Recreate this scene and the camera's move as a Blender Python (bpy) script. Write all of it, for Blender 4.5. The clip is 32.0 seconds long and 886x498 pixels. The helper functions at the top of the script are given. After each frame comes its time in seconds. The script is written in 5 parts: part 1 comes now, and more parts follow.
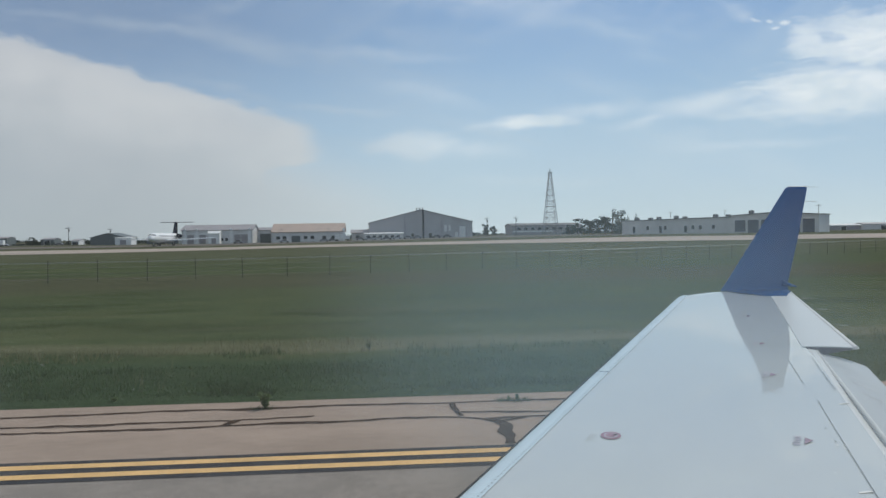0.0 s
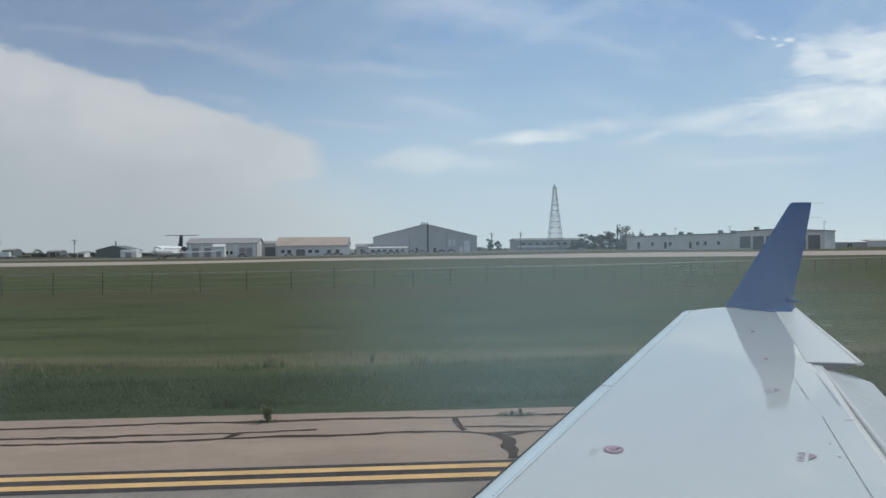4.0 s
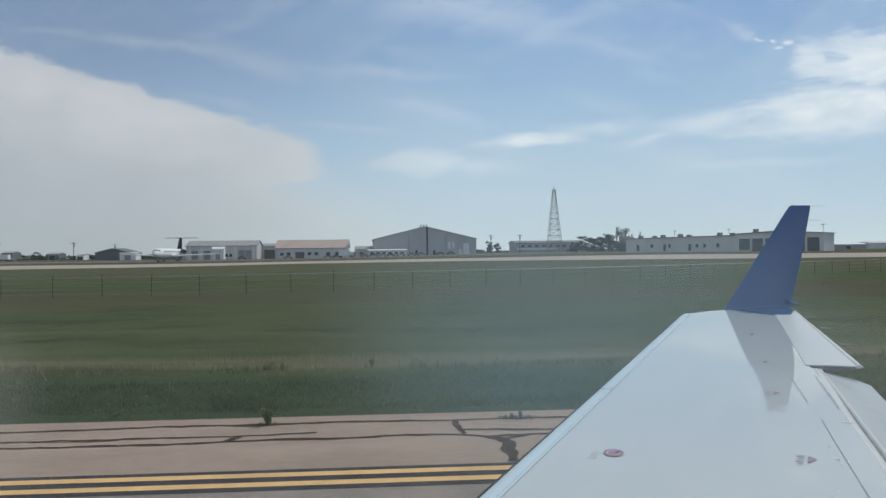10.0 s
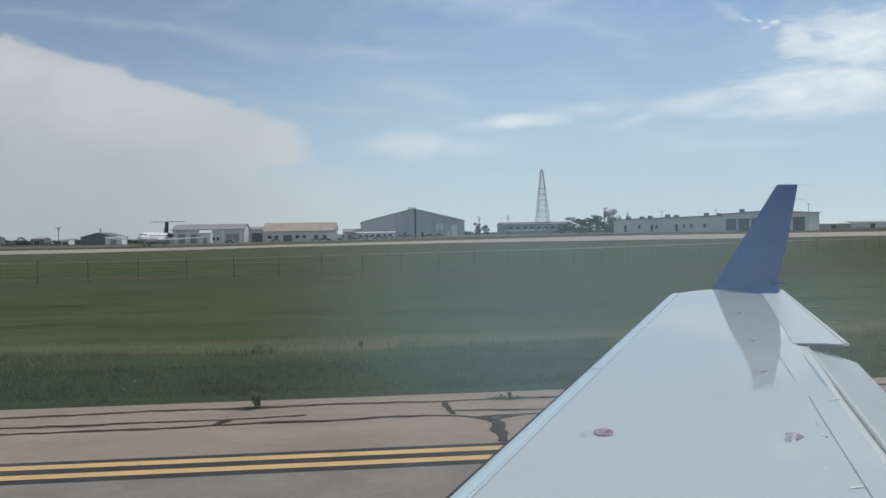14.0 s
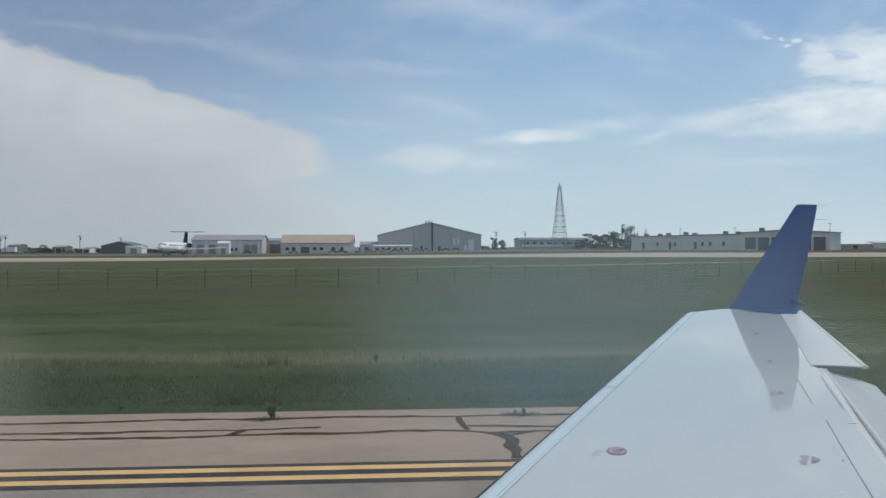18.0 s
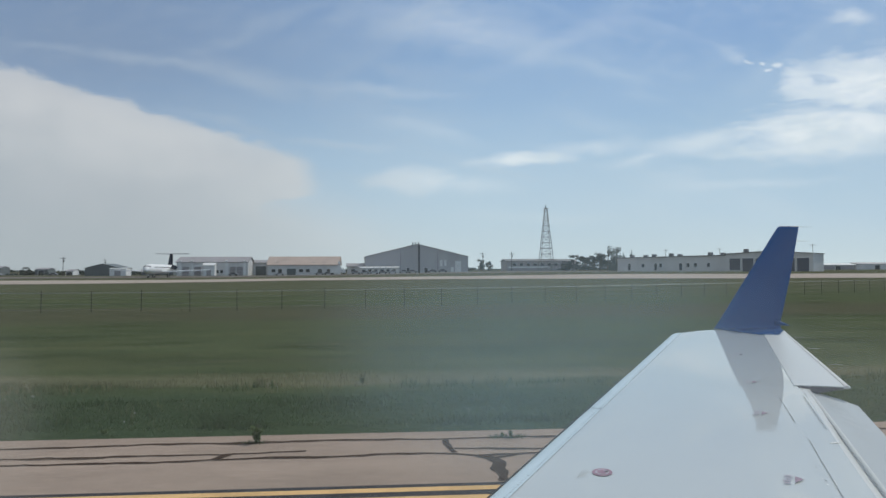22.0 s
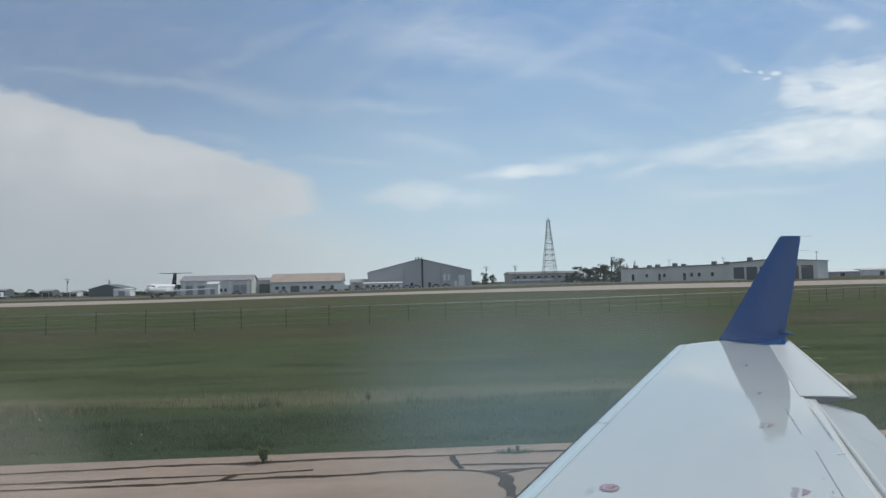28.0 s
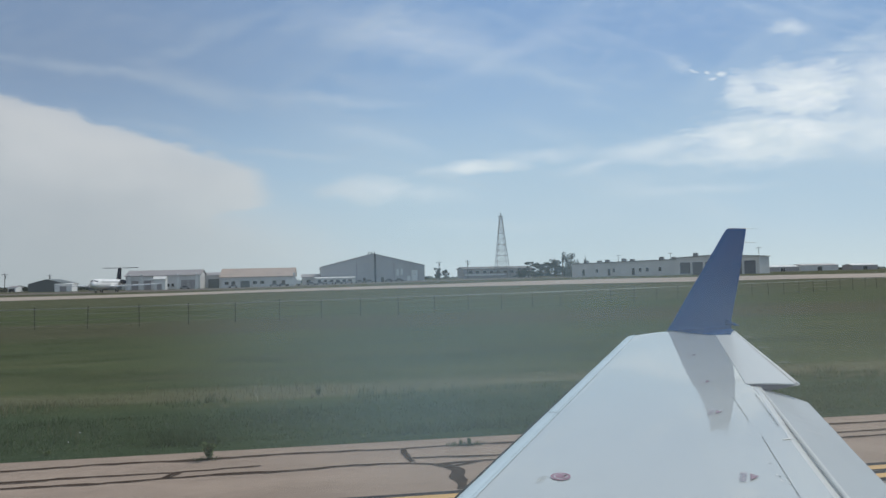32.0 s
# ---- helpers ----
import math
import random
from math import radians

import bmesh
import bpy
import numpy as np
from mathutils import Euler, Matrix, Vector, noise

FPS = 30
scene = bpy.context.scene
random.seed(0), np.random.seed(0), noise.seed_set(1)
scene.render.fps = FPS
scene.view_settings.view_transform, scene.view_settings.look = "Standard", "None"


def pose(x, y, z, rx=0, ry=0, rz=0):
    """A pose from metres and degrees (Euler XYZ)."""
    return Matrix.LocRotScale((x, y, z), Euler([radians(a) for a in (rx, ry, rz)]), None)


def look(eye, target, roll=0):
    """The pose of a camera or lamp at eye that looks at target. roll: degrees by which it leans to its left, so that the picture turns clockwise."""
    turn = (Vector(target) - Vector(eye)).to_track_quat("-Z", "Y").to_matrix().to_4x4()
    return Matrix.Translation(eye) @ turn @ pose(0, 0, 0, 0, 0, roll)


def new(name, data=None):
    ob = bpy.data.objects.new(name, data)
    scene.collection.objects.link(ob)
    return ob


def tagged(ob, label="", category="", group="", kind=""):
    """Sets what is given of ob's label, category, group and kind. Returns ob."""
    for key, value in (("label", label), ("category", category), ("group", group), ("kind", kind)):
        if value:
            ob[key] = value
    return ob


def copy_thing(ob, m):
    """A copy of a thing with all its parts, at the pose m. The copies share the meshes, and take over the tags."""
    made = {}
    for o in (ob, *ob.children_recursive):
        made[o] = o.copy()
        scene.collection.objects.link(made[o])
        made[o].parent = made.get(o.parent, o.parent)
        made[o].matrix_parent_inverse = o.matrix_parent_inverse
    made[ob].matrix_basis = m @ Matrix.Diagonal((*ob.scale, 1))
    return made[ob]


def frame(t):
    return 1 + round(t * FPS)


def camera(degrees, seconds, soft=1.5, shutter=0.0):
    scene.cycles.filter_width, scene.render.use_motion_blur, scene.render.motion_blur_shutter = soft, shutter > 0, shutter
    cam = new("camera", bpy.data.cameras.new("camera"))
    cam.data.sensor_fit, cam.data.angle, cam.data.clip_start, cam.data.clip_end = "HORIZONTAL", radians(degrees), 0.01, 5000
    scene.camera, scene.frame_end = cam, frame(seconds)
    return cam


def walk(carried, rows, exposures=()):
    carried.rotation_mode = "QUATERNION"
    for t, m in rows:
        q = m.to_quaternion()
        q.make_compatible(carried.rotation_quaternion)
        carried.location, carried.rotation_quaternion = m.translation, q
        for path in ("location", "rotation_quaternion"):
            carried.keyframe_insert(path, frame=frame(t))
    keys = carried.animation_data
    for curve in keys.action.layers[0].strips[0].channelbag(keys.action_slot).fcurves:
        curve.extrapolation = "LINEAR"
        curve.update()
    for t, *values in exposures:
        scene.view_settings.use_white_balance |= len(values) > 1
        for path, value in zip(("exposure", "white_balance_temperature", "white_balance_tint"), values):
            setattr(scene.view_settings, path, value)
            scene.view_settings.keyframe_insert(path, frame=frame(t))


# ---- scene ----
cam = camera(64.0, 32.0, 1.5)
PATH = [
    (0, (-0.03, -0.064, 2.466), (0.121, 1.93, 2.426), -0.9),
    (0.5, (-0.028, -0.096, 2.47), (0.123, 1.898, 2.433), -1.3),
    (1, (-0.029, -0.086, 2.467), (0.122, 1.908, 2.433), -1.1),
    (1.5, (-0.022, -0.071, 2.455), (0.128, 1.923, 2.43), -1.0),
    (2, (-0.028, -0.063, 2.452), (0.125, 1.931, 2.442), -0.7),
    (2.5, (-0.034, -0.051, 2.446), (0.124, 1.942, 2.444), -0.5),
    (3, (-0.032, -0.079, 2.454), (0.119, 1.916, 2.457), -0.5),
    (3.5, (-0.024, -0.073, 2.453), (0.118, 1.922, 2.455), -0.5),
    (5.5, (-0.024, -0.079, 2.454), (0.113, 1.916, 2.453), -0.6),
    (6, (-0.03, -0.077, 2.459), (0.11, 1.918, 2.453), -0.6),
    (6.5, (-0.024, -0.088, 2.463), (0.117, 1.907, 2.45), -0.4),
    (7, (-0.021, -0.089, 2.461), (0.12, 1.906, 2.448), -0.4),
    (7.5, (-0.022, -0.07, 2.455), (0.115, 1.925, 2.45), -0.4),
    (8, (-0.037, -0.058, 2.455), (0.102, 1.937, 2.457), -0.3),
    (8.5, (-0.041, -0.061, 2.46), (0.099, 1.934, 2.469), -0.3),
    (9, (-0.025, -0.081, 2.464), (0.115, 1.914, 2.476), -0.3),
    (9.5, (-0.025, -0.093, 2.462), (0.118, 1.902, 2.472), -0.5),
    (10, (-0.032, -0.093, 2.463), (0.109, 1.902, 2.471), -0.6),
    (10.5, (-0.026, -0.087, 2.463), (0.117, 1.908, 2.468), -0.7),
    (11, (-0.02, -0.092, 2.467), (0.129, 1.902, 2.466), -0.8),
    (11.5, (-0.011, -0.096, 2.462), (0.143, 1.898, 2.458), -0.8),
    (12, (-0.016, -0.09, 2.464), (0.142, 1.904, 2.453), -0.8),
    (12.5, (-0.016, -0.086, 2.466), (0.149, 1.907, 2.443), -0.8),
    (13, (-0.023, -0.075, 2.45), (0.147, 1.918, 2.421), -0.9),
    (13.5, (-0.032, -0.055, 2.456), (0.139, 1.937, 2.417), -0.9),
    (14, (-0.03, -0.053, 2.455), (0.143, 1.939, 2.412), -1.0),
    (14.5, (-0.032, -0.073, 2.459), (0.141, 1.919, 2.418), -0.8),
    (16.5, (-0.026, -0.094, 2.468), (0.123, 1.9, 2.455), -0.5),
    (17, (-0.029, -0.095, 2.474), (0.117, 1.9, 2.463), -0.1),
    (17.5, (-0.029, -0.088, 2.466), (0.11, 1.907, 2.456), -0.3),
    (18, (-0.032, -0.092, 2.465), (0.095, 1.904, 2.462), -0.1),
    (18.5, (-0.026, -0.103, 2.46), (0.093, 1.894, 2.466), -0.2),
    (19, (-0.02, -0.127, 2.478), (0.088, 1.87, 2.495), -0.1),
    (19.5, (-0.033, -0.115, 2.465), (0.067, 1.882, 2.49), 0.2),
    (20, (-0.037, -0.107, 2.463), (0.055, 1.891, 2.494), 0.3),
    (20.5, (-0.029, -0.124, 2.468), (0.059, 1.874, 2.502), 0.2),
    (21, (-0.021, -0.108, 2.465), (0.088, 1.889, 2.499), 0.1),
    (21.5, (-0.019, -0.123, 2.469), (0.114, 1.872, 2.512), -0.1),
    (22, (-0.027, -0.121, 2.468), (0.137, 1.872, 2.526), -0.2),
    (22.5, (-0.026, -0.097, 2.465), (0.177, 1.892, 2.54), -0.4),
    (23, (-0.024, -0.091, 2.461), (0.202, 1.894, 2.55), -0.6),
    (23.5, (-0.015, -0.091, 2.463), (0.22, 1.893, 2.564), -0.8),
    (24, (-0.014, -0.069, 2.451), (0.216, 1.915, 2.559), -0.7),
    (24.5, (-0.016, -0.091, 2.462), (0.196, 1.895, 2.571), -0.7),
    (25, (-0.019, -0.104, 2.464), (0.19, 1.882, 2.576), -0.9),
    (25.5, (-0.019, -0.111, 2.481), (0.19, 1.876, 2.587), -0.7),
    (27.5, (-0.024, -0.126, 2.469), (0.139, 1.865, 2.575), -1.6),
    (28, (-0.033, -0.163, 2.495), (0.123, 1.829, 2.593), -1.3),
    (28.5, (-0.037, -0.158, 2.487), (0.141, 1.831, 2.596), -1.51),
    (29, (-0.042, -0.153, 2.480), (0.159, 1.834, 2.591), -1.50),
    (29.5, (-0.046, -0.148, 2.473), (0.166, 1.837, 2.591), -1.27),
    (30, (-0.05, -0.143, 2.465), (0.17, 1.841, 2.591), -0.7),
    (30.5, (-0.043, -0.117, 2.461), (0.194, 1.865, 2.594), -0.9),
    (31, (-0.016, -0.099, 2.461), (0.231, 1.881, 2.598), -1.4),
    (31.5, (0.028, -0.038, 2.439), (0.288, 1.942, 2.54), -0.9),
    (32, (-0.002, -0.047, 2.445), (0.285, 1.93, 2.526), -1.3),
]
walk(cam, [(t, look(eye, target, roll)) for t, eye, target, roll in PATH])

# ================= world, sun =================
SUN_AZ = radians(56)      # from +y towards +x
SUN_EL = radians(50)

world = bpy.data.worlds.new("world")
scene.world = world
world.use_nodes = True
WT = world.node_tree
WT.nodes.clear()


class Graph:
    """Short hand for node maths."""

    def __init__(self, tree):
        self.t = tree

    def node(self, kind):
        return self.t.nodes.new(kind)

    def put(self, sock, v):
        if isinstance(v, (int, float, tuple, list)):
            sock.default_value = v
        else:
            self.t.links.new(v, sock)

    def m(self, op, a, b=0.0, c=0.0, clamp=False):
        n = self.node("ShaderNodeMath")
        n.operation, n.use_clamp = op, clamp
        for i, v in enumerate((a, b, c)):
            self.put(n.inputs[i], v)
        return n.outputs[0]

    def step(self, v, lo, hi):
        """0 below lo, 1 above hi, smooth between; lo may lie above hi."""
        n = self.node("ShaderNodeMapRange")
        n.interpolation_type = "SMOOTHSTEP"
        flip = lo > hi
        self.put(n.inputs[0], v)
        self.put(n.inputs[1], hi if flip else lo)
        self.put(n.inputs[2], lo if flip else hi)
        n.inputs[3].default_value, n.inputs[4].default_value = (1.0, 0.0) if flip else (0.0, 1.0)
        return n.outputs[0]

    def vec(self, x, y, z=0.0):
        n = self.node("ShaderNodeCombineXYZ")
        for i, v in enumerate((x, y, z)):
            self.put(n.inputs[i], v)
        return n.outputs[0]

    def noise(self, vec, scale, detail=4.0, rough=0.55, warp=0.0):
        n = self.node("ShaderNodeTexNoise")
        if vec is not None:
            self.put(n.inputs["Vector"], vec)
        n.inputs["Scale"].default_value, n.inputs["Detail"].default_value = scale, detail
        n.inputs["Roughness"].default_value, n.inputs["Distortion"].default_value = rough, warp
        return n.outputs[0]

    def mix(self, f, a, b, blend="MIX"):
        n = self.node("ShaderNodeMix")
        n.data_type, n.blend_type = "RGBA", blend
        self.put(n.inputs[0], f)
        self.put(n.inputs[6], a if not isinstance(a, tuple) else (*a[:3], 1))
        self.put(n.inputs[7], b if not isinstance(b, tuple) else (*b[:3], 1))
        return n.outputs[2]


g = Graph(WT)
sep = g.node("ShaderNodeSeparateXYZ")
WT.links.new(g.node("ShaderNodeTexCoord").outputs["Generated"], sep.inputs[0])
dx, dy, dz = sep.outputs
# flat chart of the sky about +y: u to the side, v up
ys = g.m("MAXIMUM", g.m("ABSOLUTE", dy), 0.12)
u, v = g.m("DIVIDE", dx, ys), g.m("DIVIDE", g.m("MAXIMUM", dz, 0.0), ys)
uv = g.vec(u, v)
sky = g.node("ShaderNodeTexSky")
sky.sky_type, sky.sun_disc, sky.sun_elevation, sky.sun_rotation = "NISHITA", False, SUN_EL, SUN_AZ
sky.air_density, sky.dust_density, sky.ozone_density = 1.0, 1.0, 2.0
base = g.mix(1.0, sky.outputs[0], (0.10, 0.10, 0.10), "MULTIPLY")
base = g.mix(1.0, base, (0.46, 0.60, 0.72), "DARKEN")      # thin cloud evens out the glare round the sun
blue = g.mix(g.step(v, 0.06, 0.40), (0.335, 0.535, 0.740), (0.188, 0.348, 0.628))
blue = g.mix(g.m("MULTIPLY", g.step(u, 0.25, -0.45), g.step(v, 0.10, 0.32)), blue, (0.178, 0.275, 0.450))      # duller away from the sun
base = g.mix(0.80, base, blue)
# the chart, gently warped, for ragged and combed cloud edges
n_warp = g.noise(g.vec(u, g.m("MULTIPLY", v, 1.8), 31.0), 6.0, 5.0, 0.6)
n_warp2 = g.noise(g.vec(u, g.m("MULTIPLY", v, 1.8), 57.0), 9.0, 6.0, 0.62)
uw = g.m("ADD", u, g.m("MULTIPLY", g.m("SUBTRACT", n_warp, 0.5), 0.10))
vw = g.m("ADD", v, g.m("MULTIPLY", g.m("SUBTRACT", n_warp2, 0.5), 0.040))
n_big = g.noise(g.vec(u, g.m("MULTIPLY", v, 2.6)), 3.0, 6.0, 0.6)
n_fine = g.noise(g.vec(uw, g.m("MULTIPLY", vw, 2.6)), 13.0, 9.0, 0.66)
n_comb = g.noise(g.vec(g.m("MULTIPLY", uw, 0.55), g.m("MULTIPLY", g.m("SUBTRACT", vw, g.m("MULTIPLY", u, 0.10)), 5.0), 6.0), 15.0, 8.0, 0.64, 0.4)
n_wool = g.noise(g.vec(uw, g.m("MULTIPLY", g.m("SUBTRACT", vw, g.m("MULTIPLY", u, 0.12)), 2.4), 71.0), 24.0, 10.0, 0.70, 0.5)
# long thin veils of high cloud, some dipping to one side, some rising to the other
s1 = g.m("ADD", g.m("MULTIPLY", u, 0.17), vw)
streak = g.noise(g.vec(g.m("MULTIPLY", uw, 2.0), g.m("MULTIPLY", s1, 11.0)), 1.5, 6.0, 0.58, 0.4)
s2 = g.m("SUBTRACT", vw, g.m("MULTIPLY", u, 0.62))
streak2 = g.noise(g.vec(g.m("MULTIPLY", uw, 1.5), g.m("MULTIPLY", s2, 6.5), 4.0), 1.5, 5.0, 0.56, 0.3)
thin = g.m("MAXIMUM", g.m("MULTIPLY", g.step(streak, 0.44, 0.78), g.m("ADD", 0.22, g.m("MULTIPLY", n_comb, 0.60))), g.m("MULTIPLY", g.step(streak2, 0.47, 0.80), g.m("MULTIPLY", g.step(v, 0.19, 0.33), 0.46)))
thin = g.m("MULTIPLY", g.m("MULTIPLY", thin, g.step(v, 0.02, 0.14)), g.m("ADD", 0.45, g.m("MULTIPLY", g.step(u, -0.35, 0.30), 0.55)))
thin = g.m("ADD", thin, g.m("MULTIPLY", g.m("MULTIPLY", g.step(n_wool, 0.42, 0.70), g.step(n_big, 0.40, 0.62)), g.m("MULTIPLY", g.step(v, 0.10, 0.26), 0.16)), clamp=True)
base = g.mix(thin, base, g.mix(g.step(u, -0.3, 0.45), (0.36, 0.435, 0.56), (0.56, 0.68, 0.80)))      # greyish veils, paler towards the sun
cloud = g.m("MULTIPLY", thin, 0.0)


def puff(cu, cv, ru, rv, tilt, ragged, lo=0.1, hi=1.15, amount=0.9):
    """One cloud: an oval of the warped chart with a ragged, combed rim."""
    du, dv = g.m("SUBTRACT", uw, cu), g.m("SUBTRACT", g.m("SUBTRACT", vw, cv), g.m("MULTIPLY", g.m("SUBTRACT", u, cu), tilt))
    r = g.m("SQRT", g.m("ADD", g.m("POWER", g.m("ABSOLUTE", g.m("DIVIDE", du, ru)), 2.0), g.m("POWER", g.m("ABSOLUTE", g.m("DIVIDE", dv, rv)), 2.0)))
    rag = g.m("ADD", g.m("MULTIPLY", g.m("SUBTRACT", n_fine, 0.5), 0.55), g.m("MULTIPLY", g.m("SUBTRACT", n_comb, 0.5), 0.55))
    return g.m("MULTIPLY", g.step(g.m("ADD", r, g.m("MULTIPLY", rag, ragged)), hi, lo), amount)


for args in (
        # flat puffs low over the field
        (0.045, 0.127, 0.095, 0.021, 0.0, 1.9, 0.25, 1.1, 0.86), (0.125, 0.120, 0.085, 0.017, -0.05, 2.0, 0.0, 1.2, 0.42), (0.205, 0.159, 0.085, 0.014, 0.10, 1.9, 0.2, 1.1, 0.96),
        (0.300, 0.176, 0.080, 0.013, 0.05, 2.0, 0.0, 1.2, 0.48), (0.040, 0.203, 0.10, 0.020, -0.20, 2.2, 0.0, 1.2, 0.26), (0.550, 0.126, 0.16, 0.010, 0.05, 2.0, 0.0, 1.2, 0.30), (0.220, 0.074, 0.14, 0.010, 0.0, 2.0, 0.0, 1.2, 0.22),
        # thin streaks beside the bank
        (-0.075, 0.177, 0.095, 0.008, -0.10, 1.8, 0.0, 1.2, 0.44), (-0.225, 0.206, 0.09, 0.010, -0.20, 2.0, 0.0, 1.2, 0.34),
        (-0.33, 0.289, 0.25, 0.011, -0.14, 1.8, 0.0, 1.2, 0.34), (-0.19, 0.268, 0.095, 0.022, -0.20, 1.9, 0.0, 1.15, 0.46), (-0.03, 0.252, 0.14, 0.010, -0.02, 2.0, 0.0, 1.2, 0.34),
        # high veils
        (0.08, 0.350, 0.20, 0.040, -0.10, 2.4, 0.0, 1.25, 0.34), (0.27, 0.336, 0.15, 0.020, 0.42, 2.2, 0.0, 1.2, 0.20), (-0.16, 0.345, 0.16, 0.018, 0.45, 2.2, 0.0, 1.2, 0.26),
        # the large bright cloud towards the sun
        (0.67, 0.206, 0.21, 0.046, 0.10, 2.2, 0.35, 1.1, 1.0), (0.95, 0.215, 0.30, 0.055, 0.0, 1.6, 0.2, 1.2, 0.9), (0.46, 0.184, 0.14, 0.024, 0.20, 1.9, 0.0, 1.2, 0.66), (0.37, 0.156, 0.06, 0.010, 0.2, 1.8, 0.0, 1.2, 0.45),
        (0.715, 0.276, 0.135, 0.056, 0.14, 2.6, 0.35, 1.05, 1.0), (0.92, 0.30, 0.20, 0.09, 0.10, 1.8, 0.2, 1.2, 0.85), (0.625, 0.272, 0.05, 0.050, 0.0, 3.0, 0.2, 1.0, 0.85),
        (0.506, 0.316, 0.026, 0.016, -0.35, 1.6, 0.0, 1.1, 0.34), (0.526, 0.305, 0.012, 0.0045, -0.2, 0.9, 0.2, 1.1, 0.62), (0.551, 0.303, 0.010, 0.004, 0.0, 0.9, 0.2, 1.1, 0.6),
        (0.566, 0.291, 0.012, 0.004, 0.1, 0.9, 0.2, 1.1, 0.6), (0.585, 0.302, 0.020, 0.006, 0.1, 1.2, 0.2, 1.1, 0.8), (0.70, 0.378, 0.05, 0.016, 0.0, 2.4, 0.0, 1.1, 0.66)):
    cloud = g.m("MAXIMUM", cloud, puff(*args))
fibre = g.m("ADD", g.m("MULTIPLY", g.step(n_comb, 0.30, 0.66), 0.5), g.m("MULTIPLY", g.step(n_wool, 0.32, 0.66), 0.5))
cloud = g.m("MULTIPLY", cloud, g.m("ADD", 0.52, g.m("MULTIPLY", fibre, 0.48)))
high = g.m("MULTIPLY", g.step(dz, 0.42, 0.75), 0.65)      # a thin milky sheet overhead
base = g.mix(high, base, (0.50, 0.52, 0.53))
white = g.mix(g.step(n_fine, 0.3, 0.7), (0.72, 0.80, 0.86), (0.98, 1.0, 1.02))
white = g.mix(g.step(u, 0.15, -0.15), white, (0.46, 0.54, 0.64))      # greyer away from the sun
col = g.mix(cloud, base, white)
# the great bank with its slanting upper rim and blunt end
n_lump = g.noise(g.vec(uw, g.m("MULTIPLY", vw, 1.8), 2.0), 7.0, 6.0, 0.58)
rim = g.m("SUBTRACT", 0.157, g.m("MULTIPLY", g.m("ADD", u, 0.113), 0.330))
rim = g.m("ADD", rim, g.m("MULTIPLY", g.m("SUBTRACT", n_lump, 0.5), 0.050))
rim = g.m("ADD", rim, g.m("MULTIPLY", g.m("SUBTRACT", n_fine, 0.5), 0.030))
under = g.m("SUBTRACT", rim, v)
top = g.m("ADD", g.m("MULTIPLY", g.step(under, -0.003, 0.010), 0.80), g.m("MULTIPLY", g.step(under, -0.020, 0.040), 0.20))
nose_u = g.m("ADD", u, g.m("MULTIPLY", g.m("SUBTRACT", n_lump, 0.5), 0.10))
blunt = g.step(g.m("ADD", nose_u, g.m("MULTIPLY", g.step(v, 0.108, 0.090), 0.045)), -0.082, -0.128)
foot = g.step(g.m("ADD", g.m("ADD", u, g.m("MULTIPLY", g.m("SUBTRACT", n_fine, 0.5), 0.10)), g.m("MULTIPLY", g.m("SUBTRACT", v, 0.06), 2.2)), 0.09, -0.20)
bank = g.m("MULTIPLY", top, g.m("MAXIMUM", blunt, foot))
shade = g.step(g.m("ADD", under, g.m("MULTIPLY", g.m("SUBTRACT", n_lump, 0.5), 0.20)), 0.02, 0.24)
grey = g.mix(shade, (0.625, 0.640, 0.665), (0.415, 0.460, 0.505))
grey = g.mix(g.m("MULTIPLY", g.step(n_big, 0.40, 0.60), 0.45), grey, (0.44, 0.465, 0.525))
grey = g.mix(g.m("MULTIPLY", g.step(n_wool, 0.40, 0.64), 0.16), grey, (0.66, 0.665, 0.675))
col = g.mix(g.m("MULTIPLY", bank, 0.95), col, grey)
# pale haze low over the land
haze = g.m("POWER", 2.718, g.m("MULTIPLY", v, g.m("ADD", -6.8, g.m("MULTIPLY", g.m("SUBTRACT", n_big, 0.5), 6.0))))
low = g.mix(g.step(u, -0.40, 0.18), (0.415, 0.470, 0.500), (0.615, 0.715, 0.755))
col = g.mix(g.m("MULTIPLY", haze, 0.95), col, low)
bg = g.node("ShaderNodeBackground")
WT.links.new(col, bg.inputs[0])
bg.inputs[1].default_value = 1.0
WT.links.new(bg.outputs[0], g.node("ShaderNodeOutputWorld").inputs[0])

sun_data = bpy.data.lights.new("sun", "SUN")
sun_data.energy, sun_data.angle, sun_data.color = 2.1, radians(0.6), (1.0, 0.95, 0.87)
sun = new("sun", sun_data)
sun_dir = Vector((math.sin(SUN_AZ) * math.cos(SUN_EL), math.cos(SUN_AZ) * math.cos(SUN_EL), math.sin(SUN_EL)))
sun.matrix_basis = look(sun_dir * 300, (0, 0, 0))


